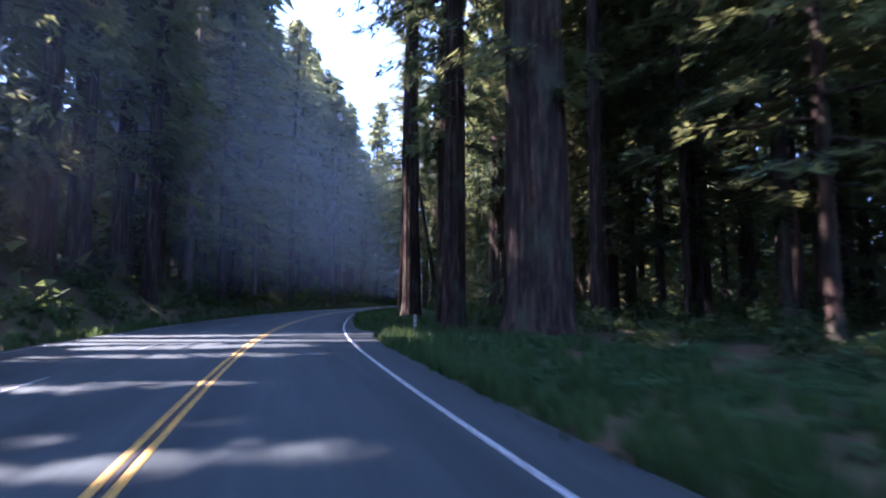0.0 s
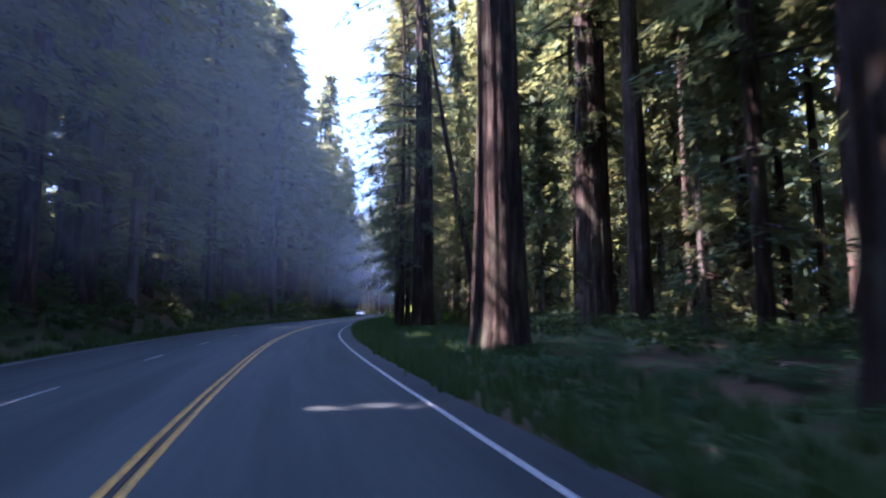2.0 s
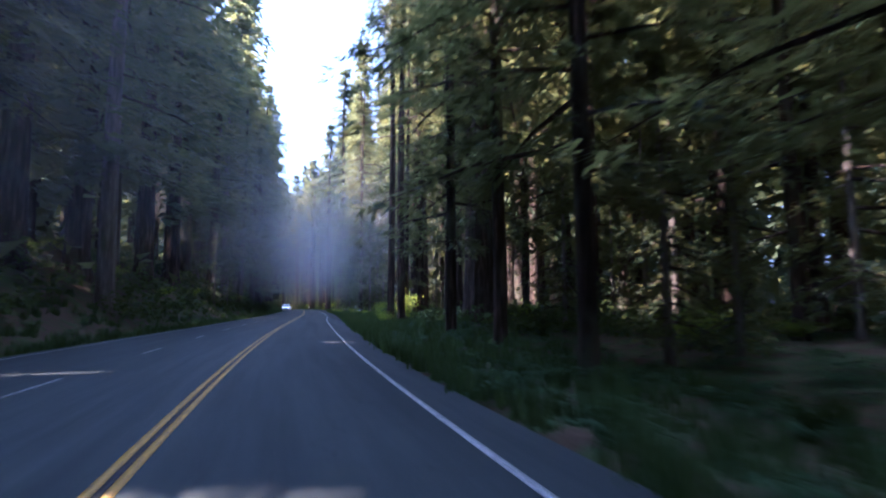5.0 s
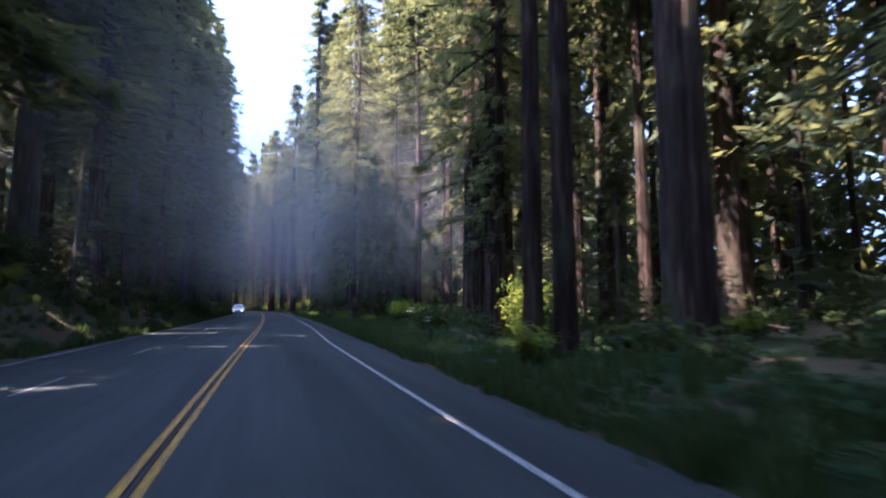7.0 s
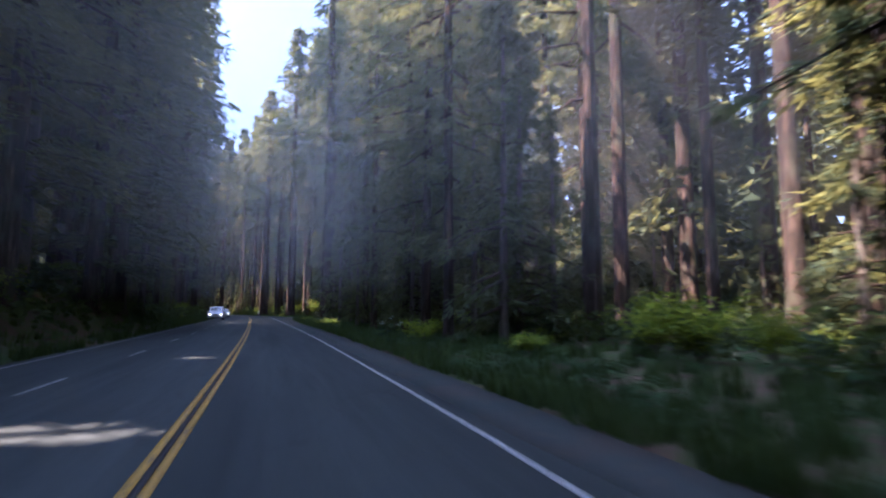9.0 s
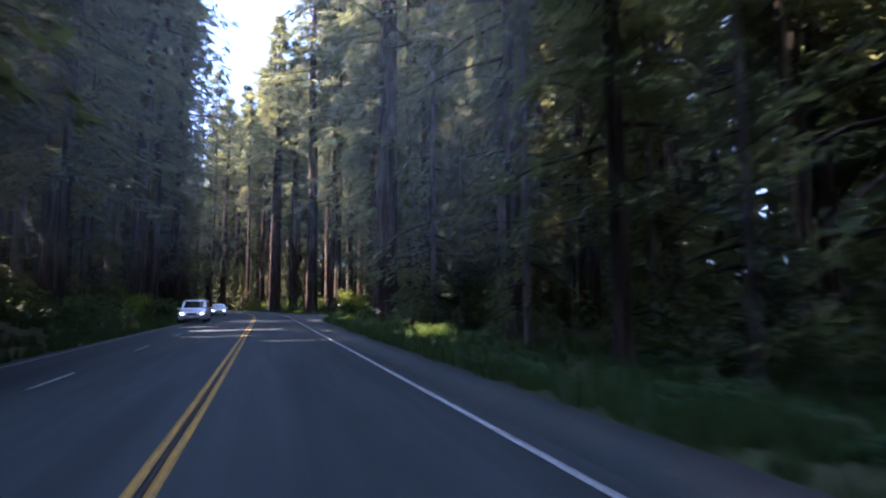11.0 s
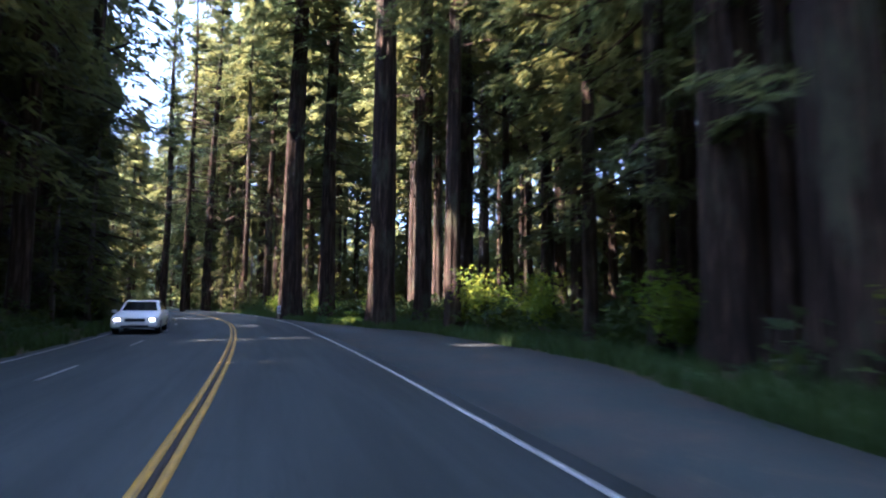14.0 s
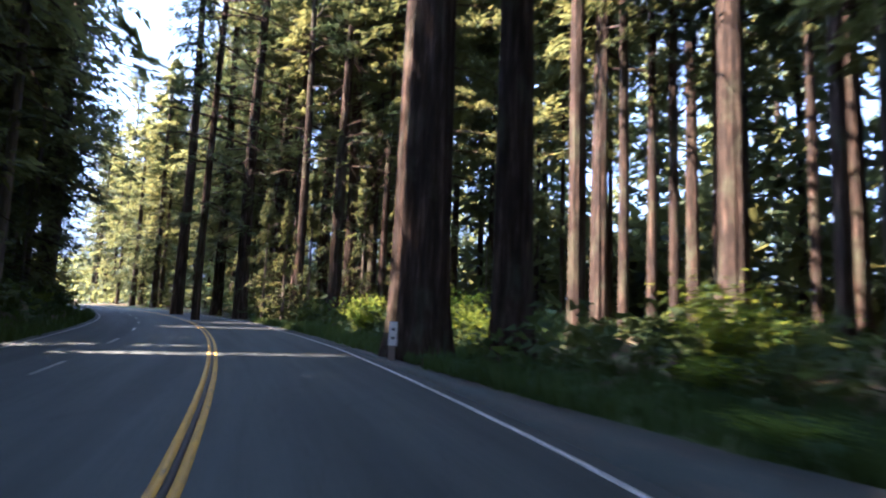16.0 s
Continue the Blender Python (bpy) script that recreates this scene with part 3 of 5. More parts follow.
TREES_AT_THE_LAST_BEND = (
    (-6.4, 299.6, 0.95, 48, 1, TALL), (-5.0, 271.4, 1.8, 52, 4, BIG), (-1.9, 271.6, 1.3, 48, 4, TALL), (4.9, 280.4, 0.85, 56, 4, TALL),
    (11.4, 277.0, 1.3, 58, 4, TALL), (10.5, 288.0, 1.2, 60, 4, TALL), (21.3, 279.0, 1.2, 56, 4, TALL), (0.5, 296.0, 1.1, 50, 1, TALL),
    (17.0, 287.0, 0.9, 56, 4, TALL), (-12.0, 316.0, 1.4, 48, 0, TALL), (-16.4, 298.5, 0.55, 52, 1, THIN), (-20.7, 312.5, 1.0, 50, 5, TALL),
    (-14.5, 309.0, 1.2, 50, 1, TALL), (-18.5, 321.0, 1.1, 48, 0, TALL),
)
for x, y, dia, h, ci, label in TREES_AT_THE_FIRST_BEND + TREES_ALONG_THE_STRAIGHT + TREES_BY_THE_TURNOUT + TREES_AT_THE_LAST_BEND:
    tree(x, y, dia / 2, h, HIGH_CROWNS if ci > 2 else NEAR_LOW, label, "redwoods along the road", segs=64, rings=16, crown_index=None if ci == 4 else 2 if ci in (2, 3, 5) else ci, crown_scale=0.5 if ci == 5 else 1.0 + 0.3 * (x * 7.3 % 1.0))
# a huge trunk with a slender pale stem grown against its foot
twin = tree(-2.85, 51.8, 0.88, 64, HIGH_CROWNS, "huge redwood with a slender second stem grown against its foot", "redwoods along the road", segs=64, rings=16, crown_index=2, crown_scale=1.1)
part("stem", trunk_mesh(901, 0.3, 17.0, 0.5, 32, 10, BARK, (0.035, 0.0)), None, twin, "slender pale second stem").location = (-0.95, 0.1, 0.0)
# dark conifers that hang down to the verge between the large trunks
for s, d, dia, h, ci, wide in ((79.5, 6.9, 0.5, 42, 0, 0.85), (84.0, 7.8, 0.45, 40, 0, 0.95), (92.0, 7.2, 0.5, 46, 0, 1.1), (99.0, 7.6, 0.5, 46, 1, 1.1), (106.0, 7.6, 0.5, 42, 0, 0.95),
                               (136.0, 10.2, 0.5, 42, 0, 0.72), (168.0, 8.0, 0.5, 46, 0, 0.85), (173.0, 8.4, 0.55, 46, 0, 0.9), (178.0, 8.6, 0.5, 44, 0, 0.9), (188.0, 8.6, 0.5, 42, 0, 0.85), (196.0, 9.4, 0.6, 44, 1, 0.8), (219.5, 11.2, 0.5, 40, 0, 0.72)):
    x, y = (float(q) for q in place(s, d))
    tree(x, y, dia / 2, h, NEAR_LOW, "dark conifer with drooping boughs at the forest edge", "forest beside the road", segs=16, rings=8, crown_index=ci, crown_scale=wide)
# the tallest trees, added further up the bank to keep the other side in shade
for s, d, h in ((-4, -15.0, 76), (4, -16.5, 78), (12, -15.0, 80), (30, -15.5, 78), (38, -14.5, 76), (0, -21.0, 80), (8, -20.5, 82), (16, -21.0, 80), (26.5, -20.5, 82), (34, -21.0, 80), (45, -15.0, 76), (51, -16.0, 74), (57, -15.0, 72), (64, -15.0, 68), (70, -15.0, 62), (77, -16.5, 52), (86, -15.0, 42), (93, -16.0, 40), (100, -15.0, 38),
                (106, -14.0, 42), (113, -14.5, 42), (120, -14.0, 50), (127, -14.5, 50), (134, -14.0, 48), (141, -13.5, 46), (149, -14.0, 44), (192, -14.5, 58), (199, -16.0, 66), (206, -14.5, 76), (213, -15.5, 78), (220, -14.0, 60)):
    x, y = (float(q) for q in place(s, d))
    tree(x, y, 0.75, h, TOP_CROWNS, "very tall dark redwood added high on the bank to cast shade", "forest on the bank", segs=16, rings=8, crown_scale=1.25, limbs=False)
# a thin leaning tree
tree(-0.2, 69.8, 0.27, 26, YOUNG_CROWNS, "thin leaning dark tree with sparse foliage", "", lean=(-0.16, 0.05), ref=12.0, crown_scale=0.7, bark=BARK)
# the large trunk on the far side
for s, d, dia, h in ((236, -11.5, 1.5, 62), (262, -11.0, 1.3, 58)):
    x, y = place(s, d)
    tree(float(x), float(y), dia / 2, h, HIGH_CROWNS, TALL, "redwoods along the road", segs=28, rings=12)


# thinner places beside the road where the light comes down to the forest floor
GLADES = ((70, 90), (124, 141), (159, 172))


def glade(s, d):
    return 8 < d < 23 and any(a < s < b for a, b in GLADES)


# where no trunk stands: x from and to, y from and to
CLEARINGS = ((-40.0, -8.0, 19.45, 24.0), (6.4, 7.6, 250.8, 252.4))


def scatter(count, s_range, d_range, gap, crowns, dia, height, segs, rings, limbs, group, labels, scale=(0.85, 1.15)):
    rng = np.random.default_rng(int(abs(s_range[0]) * 7 + count * 13 + abs(d_range[0]) * 31))
    done = tries = 0
    while done < count and tries < count * 30:
        tries += 1
        s, d = rng.uniform(*s_range), rng.uniform(*d_range)
        px, py = place(s, d)
        px, py = float(px), float(py)
        s2, d2 = (float(q[0]) for q in along(px, py))
        if left_edge(s2) - 3.2 < d2 < right_edge(s2) + 3.6 or glade(s2, d2):
            continue
        if not clear_of_trees(px, py, gap):
            continue
        w, h, label, wide = rng.uniform(*dia), rng.uniform(*height), labels[int(rng.integers(len(labels)))], rng.uniform(*scale)
        pick, turn, bark = int(rng.integers(len(crowns))), float(rng.uniform(0, 360)), BARK if rng.random() < 0.8 or d > 0 else BARK_GREY
        done += 1
        if any(a < px < b and c < py < e for a, b, c, e in CLEARINGS):
            TREE_SPOTS.append((px, py, 0.1))
            continue
        tree(px, py, w / 2, h, crowns, label, group, segs=segs, rings=rings, limbs=limbs and not (px < -8 and 17 < py < 26), crown_scale=wide, crown_index=pick, turn=turn, bark=bark)


LEFT_LABELS = ("tall dark conifer on the bank with hanging sprays", "tall redwood with dense dark foliage on the slope")
scatter(24, (252, 330), (-16, -8.0), 3.4, LOW_CROWNS[:3], (0.5, 1.1), (40, 54), 12, 6, True, "forest on the bank", LEFT_LABELS, (0.9, 1.2))
# three taller trees added to shade the turnout across the road
scatter(3, (238, 256), (-15, -8.6), 3.2, LOW_CROWNS, (0.6, 1.2), (58, 66), 12, 6, True, "forest on the bank", LEFT_LABELS, (1.1, 1.25))
for (a, b), n, high in (((-25, 44), 17, (47, 62)), ((44, 118), 18, (38, 50)), ((118, 205), 24, (33, 47)), ((205, 380), 34, (38, 54))):
    scatter(n, (a, b), (-19, -9.0), 4.0, LOW_CROWNS, (0.6, 1.3), high, 12, 6, True, "forest on the bank", LEFT_LABELS, (0.95, 1.2))
scatter(34, (5, 225), (15.5, 23), 4.0, NEAR_LOW + LOW_CROWNS[:2], (0.35, 0.75), (45, 64), 14, 8, True, "forest beside the road", (TALL, THIN), (0.95, 1.3))
scatter(16, (-15, 225), (20, 30), 4.0, LOW_CROWNS, (0.4, 0.9), (45, 64), 14, 8, True, "forest beside the road", (TALL, THIN), (0.95, 1.3))
scatter(14, (262, 294), (21, 32), 3.6, HIGH_CROWNS, (0.4, 0.9), (45, 60), 14, 8, True, "forest beside the road", (THIN,))
scatter(14, (294, 318), (7.5, 22), 4.4, LOW_CROWNS[2:] + HIGH_CROWNS, (0.5, 1.2), (45, 64), 14, 8, True, "forest beside the road", (TALL, THIN))
scatter(10, (318, 336), (7.5, 20), 4.0, LOW_CROWNS, (0.5, 1.0), (48, 56), 12, 6, True, "forest beside the road", (TALL, THIN))
scatter(18, (336, 400), (7.5, 22), 4.0, LOW_CROWNS, (0.5, 1.0), (34, 44), 12, 6, True, "forest beside the road", (TALL, THIN))
scatter(14, (222, 262), (14, 24), 4.4, LOW_CROWNS[2:] + HIGH_CROWNS[:1], (0.5, 1.2), (45, 64), 14, 8, True, "forest beside the road", (TALL, THIN))
for s, d, dia, h, ci in ((117.5, 12.5, 0.5, 42, 1), (238.5, 12.2, 0.8, 50, 0), (243.0, 12.8, 0.6, 44, 1), (246.5, 14.6, 0.6, 48, 0), (233.5, 11.4, 0.6, 42, 1), (256.5, 13.5, 0.8, 50, 1)):
    x, y = (float(q) for q in place(s, d))
    tree(x, y, dia / 2, h, NEAR_LOW, "dark conifer with drooping boughs at the forest edge", "forest beside the road", segs=16, rings=8, crown_index=ci, crown_scale=0.95)


# ---- openings in the canopy ----
# where the sun comes down to the road: s, offsets from and to, half width along the road
ROAD_FLECKS = (
    (5.6, -2.6, 0.6, 0.15), (7.1, -2.6, -0.2, 0.12), (10.8, -4.4, -0.5, 0.3), (16.0, -6.0, -0.6, 0.45), (19.0, -5.5, 0.0, 0.5), (21.0, -7.0, 4.7, 0.4), (22.0, -7.0, 4.9, 0.3), (22.9, -7.0, 4.6, 0.4), (24.9, -9.0, 4.8, 0.5),
    (40.6, 0.7, 1.9, 0.2), (55.9, 1.7, 3.2, 0.2), (69.6, -7.6, -6.4, 0.3), (84.3, -5.2, 0.0, 0.5), (102.4, 1.8, 2.8, 0.3), (94.0, -5.4, -4.0, 0.3),
    (110.2, -1.5, 2.2, 0.35), (123.8, -5.8, -3.6, 0.25), (133.6, -2.4, -0.2, 0.08), (140.3, 0.0, 2.3, 0.3), (144.7, -7.5, -3.2, 0.35), (151.6, -6.5, -1.6, 0.45), (154.5, -3.2, -2.2, 0.2), (162.1, -2.4, -1.5, 0.06),
    (198.6, 0.2, 3.0, 0.15), (202.4, -3.2, -0.4, 0.5), (208.7, -3.0, 0.3, 0.6), (211.6, -2.9, -1.0, 0.25), (205.9, 1.6, 3.2, 0.3), (214.2, -4.2, -3.5, 0.3), (222.4, -1.7, 2.2, 0.3), (224.3, -3.2, 1.8, 0.28), (226.6, -2.0, 0.2, 0.25), (223.6, 3.8, 5.0, 0.35),
    (241.6, 6.9, 8.6, 0.35), (238.2, 5.9, 6.8, 0.12), (245.8, -1.8, -0.5, 0.3), (246.5, 1.0, 2.0, 0.25), (247.8, 4.6, 5.4, 0.25), (237.7, -0.8, 0.6, 0.3),
    (258.1, -0.2, 0.6, 0.25), (263.5, 2.0, 3.0, 0.2), (264.2, -2.2, -1.4, 0.25), (267.5, -3.3, 1.6, 0.3), (272.7, -3.8, 2.3, 0.6), (275.5, -2.6, -1.0, 0.4), (279.2, -4.2, -2.0, 0.5), (289.0, -1.5, 3.6, 1.1), (296.5, 1.0, 5.5, 1.2),
)
# sunlit trunks and growth: x, y, heights from and to, half width
TRUNK_FLECKS = (
    (-4.0, 51.8, 0.0, 6.3, 0.8), (-3.7, 51.6, 8.6, 12.5, 0.7), (7.2, 41.6, 6.5, 18.0, 0.8), (-0.3, 38.4, 12.5, 14.5, 0.35), (8.3, 30.6, 0.5, 9.0, 0.4), (16.7, 71.4, 4.0, 22.0, 0.7), (17.0, 56.6, 4.0, 20.0, 0.5),
    (-4.8, 75.4, 8.0, 9.5, 0.3), (-4.8, 75.4, 11.0, 13.5, 0.35), (17.5, 143.2, 0.0, 24.0, 1.1), (31.4, 143.5, 0.0, 20.0, 1.0), (21.9, 163.0, 0.0, 12.0, 1.2), (8.4, 166.8, 9.0, 22.0, 0.45), (10.0, 137.4, 0.0, 12.0, 0.4),
    (7.4, 262.9, 0.5, 12.0, 0.4), (4.4, 280.3, 0.0, 20.0, 0.5), (10.7, 276.9, 4.0, 22.0, 0.6), (20.6, 279.0, 2.0, 20.0, 0.6), (-6.9, 299.5, 0.0, 8.0, 0.6), (-21.2, 312.4, 0.0, 9.0, 0.6), (-5.9, 271.3, 1.5, 16.0, 0.35), (0.0, 295.9, 1.0, 7.0, 0.5),
    (-1.4, 255.6, 1.5, 6.0, 0.3), (16.5, 287.0, 2.0, 20.0, 0.6), (2.0, 251.2, 3.0, 6.5, 0.3),)
# sunlit growth: s, offset, heights from and to, half width
GROWTH_FLECKS = (
    (225.6, 9.6, 0.3, 1.5, 1.0), (222.5, 6.4, 0.1, 0.6, 0.7), (132.3, 9.9, 0.4, 3.0, 1.1), (131.2, 4.7, 0.6, 1.6, 0.5), (128.5, 5.0, 0.1, 0.6, 0.6), (250.0, 11.6, 1.6, 3.0, 0.6), (259.0, 6.2, 0.1, 0.5, 0.8), (266.0, 11.0, 0.8, 2.6, 1.2), (275.0, 8.8, 0.6, 2.0, 1.1),
    (285.0, 7.0, 0.3, 2.0, 1.2), (290.0, 9.0, 0.4, 2.2, 1.2), (277.0, -9.6, 2.0, 5.0, 1.3), (140.5, -8.6, 0.2, 1.0, 0.6), (197.3, 6.0, 0.2, 0.9, 1.0), (61.0, 6.0, 0.0, 0.4, 0.4),
    (81.0, 15.0, 3.0, 15.0, 1.6), (87.5, 18.5, 3.0, 15.0, 1.6), (78.0, 21.0, 5.0, 17.0, 1.6), (91.0, 24.0, 4.0, 16.0, 1.6), (152.0, 20.0, 8.0, 20.0, 1.0), (161.0, 16.5, 8.0, 20.0, 1.9), (174.0, 21.0, 8.0, 18.0, 1.8), (165.0, 22.0, 6.0, 18.0, 1.9), (160.0, 25.0, 3.0, 12.0, 1.6),
    (300.1, 5.8, 1.0, 9.0, 1.3), (302.6, 9.0, 3.0, 11.0, 1.5), (306.2, 5.7, 3.0, 11.0, 1.4), (300.4, 12.9, 3.0, 11.0, 1.5), (307.1, 13.2, 4.0, 12.0, 1.5), (295.7, 14.1, 3.0, 10.0, 1.4), (313.9, 5.7, 3.0, 11.0, 1.4), (297.7, 18.9, 4.0, 12.0, 1.5),
)
_right = SUN_DIR.cross(Vector((0, 0, 1))).normalized()
SUN_X, SUN_Y, SUN_Z = np.array(_right), np.array(SUN_DIR.cross(_right)), np.array(SUN_DIR)


def beam_list():
    """Each opening as a segment seen along the sunlight: two ends across it, half width, depth."""
    out = []
    for s, d0, d1, half in ROAD_FLECKS:
        (x0, y0), (x1, y1) = place(s, d0), place(s, d1)
        out.append((np.array([x0, y0, 0.0]), np.array([x1, y1, 0.0]), half))
    for x, y, z0, z1, half in TRUNK_FLECKS:
        g = ground_z(x, y)
        out.append((np.array([x, y, g + z0]), np.array([x, y, g + z1]), half))
    for s, d, z0, z1, half in GROWTH_FLECKS:
        x, y = (float(q) for q in place(s, d))
        g = ground_z(x, y)
        out.append((np.array([x, y, g + z0]), np.array([x, y, g + z1]), half))
    return [(np.array([a @ SUN_X, a @ SUN_Y]), np.array([b @ SUN_X, b @ SUN_Y]), r, min(a @ SUN_Z, b @ SUN_Z)) for a, b, r in out]


BEAMS = beam_list()


def gap_from(p, a, b):
    """Distance of flat points from a segment."""
    ab = b - a
    t = np.clip(((p - a) @ ab) / max(ab @ ab, 1e-9), 0, 1)
    return np.linalg.norm(p - a - t[:, None] * ab, axis=1)


def lit_through(centre, size, beams):
    """Which sprays stand in an opening."""
    flat = np.stack([centre @ SUN_X, centre @ SUN_Y], 1)
    depth = centre @ SUN_Z
    gone = np.zeros(len(centre), dtype=bool)
    for a, b, r, low in beams:
        gone |= (gap_from(flat, a, b) < r + 0.3 * size) & (depth > low + r + 1.2)
    return gone


def far_woods():
    """The trees that stand deeper in, all in one mesh of trunks and foliage."""
    rng = np.random.default_rng(77)
    vs, fs, mats, base = [], [], [], 0
    spans = ((36, (228, 330), (-34, -15), 3.8), (85, (-40, 400), (-38, -18), 4.6), (80, (-40, 430), (-75, -38), 6.5), (142, (-20, 400), (20, 45), 4.2), (150, (-10, 420), (45, 100), 5.5))
    for count, s_range, d_range, gap in spans:
        done = tries = 0
        while done < count and tries < count * 20:
            tries += 1
            s, d = rng.uniform(*s_range), rng.uniform(*d_range)
            x, y = (float(q) for q in place(s, d))
            s2, d2 = (float(q[0]) for q in along(x, y))
            if left_edge(s2) - 8 < d2 < right_edge(s2) + 8 or not clear_of_trees(x, y, gap):
                continue
            done += 1
            if 225 < s < 345 and d > 42 and rng.random() < (0.6 if s < 262 else 0.35):
                continue
            TREE_SPOTS.append((x, y, 1.2))
            gz, h, rad, a = ground_z(x, y), rng.uniform(44, 64), rng.uniform(0.28, 0.65), rng.uniform(0, 6.28)
            zz = np.array([-0.6, 0.5, 2.0, h * 0.35, h])
            rr = rad * np.array([1.45, 1.25, 1.0, 0.75, 0.06])
            ang = np.arange(8) * (np.pi / 4)
            tv = np.stack([(np.cos(ang)[None] * rr[:, None]).ravel() + x, (np.sin(ang)[None] * rr[:, None]).ravel() + y, np.repeat(zz, 8) + gz], 1)
            i, j = np.meshgrid(np.arange(8), np.arange(4))
            p, q = (j * 8 + i).ravel(), (j * 8 + (i + 1) % 8).ravel()
            tf = np.concatenate([np.stack([p, q, q + 8], 1), np.stack([p, q + 8, p + 8], 1)])
            if s > 322:
                h *= 0.72
            cv, _ = DEEP_CROWNS[int(rng.integers(len(DEEP_CROWNS)))]
            k = rng.uniform(0.75, 1.1)
            ca, sa = math.cos(a) * k, math.sin(a) * k
            cw = np.stack([cv[:, 0] * ca - cv[:, 1] * sa + x, cv[:, 0] * sa + cv[:, 1] * ca + y, cv[:, 2] * h / 55 + gz], 1)
            tri = cw.reshape(-1, 3, 3)
            if 0 < d < 34:
                # sprays that reach towards the road are finer
                off = along(tri[:, :, 0].mean(1), tri[:, :, 1].mean(1))[1]
                near = tri[off < 31]
                mid = (near + np.roll(near, -1, axis=1)) / 2
                fine = np.concatenate([np.stack([near[:, k], mid[:, k], mid[:, k - 1]], 1) for k in range(3)])
                tri = np.concatenate([tri[off >= 31], fine + rng.normal(0, 0.16, fine.shape)])
            cw = tri[~lit_through(tri.mean(1), np.linalg.norm(tri[:, 1] - tri[:, 0], axis=1), BEAMS)].reshape(-1, 3)
            for v, f, m in ((tv, tf, 0), (cw, np.arange(len(cw)).reshape(-1, 3), 1)):
                vs.append(v)
                fs.append(f + base)
                mats.append(np.full(len(f), m, dtype=np.int32))
                base += len(v)
    # low growth in belts that close the view between the trunks
    belts = ((15000, (-20, 215), (60, 80), 34.0, 4.5), (7000, (-20, 300), (34, 62), 5.0, 2.2), (5000, (205, 224), (56, 84), 42.0, 4.8), (7500, (238, 340), (50, 84), 22.0, 3.6), (3500, (236, 266), (36, 52), 22.0, 3.2), (3500, (262, 300), (34, 52), 18.0, 2.6), (5000, (10, 150), (-42, -22), 14.0, 3.0), (7000, (290, 430), (34, 52), 15.0, 3.4),
             (9000, (-20, 420), (-46, -26), 16.0, 3.6), (3000, (-20, 420), (-26, -12), 3.0, 1.6), (3500, (300, 400), (9, 34), 4.0, 1.6), (3000, (190, 236), (26, 52), 26.0, 3.2))
    for n, s_range, d_range, high, big in belts:
        x, y = place(rng.uniform(*s_range, n), rng.uniform(*d_range, n))
        s2, d2 = along(x, y)
        ok = (d2 < left_edge(s2) - 4.5) | (d2 > right_edge(s2) + 5)
        x, y = x[ok], y[ok]
        n = len(x)
        z = ground_height(x, y) + high * rng.random(n) * (0.75 + 0.25 * np.sin(x * 0.21) * np.sin(y * 0.17)) + 0.2
        dd = unit(np.stack([rng.normal(0, 1, n), rng.normal(0, 1, n), rng.normal(-0.1, 0.5, n)], 1))
        nn = unit(rng.normal(0, 0.8, (n, 3)) + np.array([0, 0, 1.0]))
        nn = unit(nn - dd * (nn * dd).sum(1, keepdims=True))
        size = rng.uniform(0.4, 1.0, n) * big
        v, f = needles(np.stack([x, y, z], 1), dd, nn, size, size * 0.55)
        vs.append(v)
        fs.append(f + base)
        mats.append(np.full(len(f), 1, dtype=np.int32))
        base += len(v)
    me = mesh_of("far_woods", np.concatenate(vs), np.concatenate(fs), BARK)
    me.materials.append(NEEDLES)
    me.polygons.foreach_set("material_index", np.concatenate(mats))
    return tagged(new("far_woods", me), label="deep forest of tall redwoods with dark trunks and undergrowth", category="forest", kind="stuff")


far_woods()


def young(count, s_range, d_range, height):
    rng = np.random.default_rng(int(abs(s_range[0]) * 3 + count * 17 + abs(d_range[0]) * 5))
    done = 0
    for _ in range(count * 20):
        if done >= count:
            break
        s, d = rng.uniform(*s_range), rng.uniform(*d_range)
        px, py = (float(q) for q in place(s, d))
        s2, d2 = (float(q[0]) for q in along(px, py))
        if left_edge(s2) - 2.4 < d2 < right_edge(s2) + 3.2 or not clear_of_trees(px, py, 1.4):
            continue
        h = rng.uniform(*height)
        tree(px, py, 0.05 + h * 0.008, h, YOUNG_CROWNS, "young conifer with soft green sprays to the ground", "young trees under the redwoods", segs=7, rings=3, ref=12.0, crown_scale=h / 12 * rng.uniform(0.7, 1.0), bark=BARK_GREY, kind="young_tree")
        done += 1


young(14, (60, 112), (8, 20), (7, 16))
young(10, (128, 200), (9, 22), (5, 14))
young(16, (0, 200), (12, 34), (5, 14))
young(14, (215, 330), (14, 40), (4, 12))
young(26, (-10, 330), (-20, -9), (4, 12))
young(16, (163, 206), (7.6, 12), (8, 19))
young(8, (206, 222), (9, 15), (8, 16))
young(14, (256, 305), (-11.5, -8.2), (8, 17))


# ---- low growth ----
rng = np.random.default_rng(5)


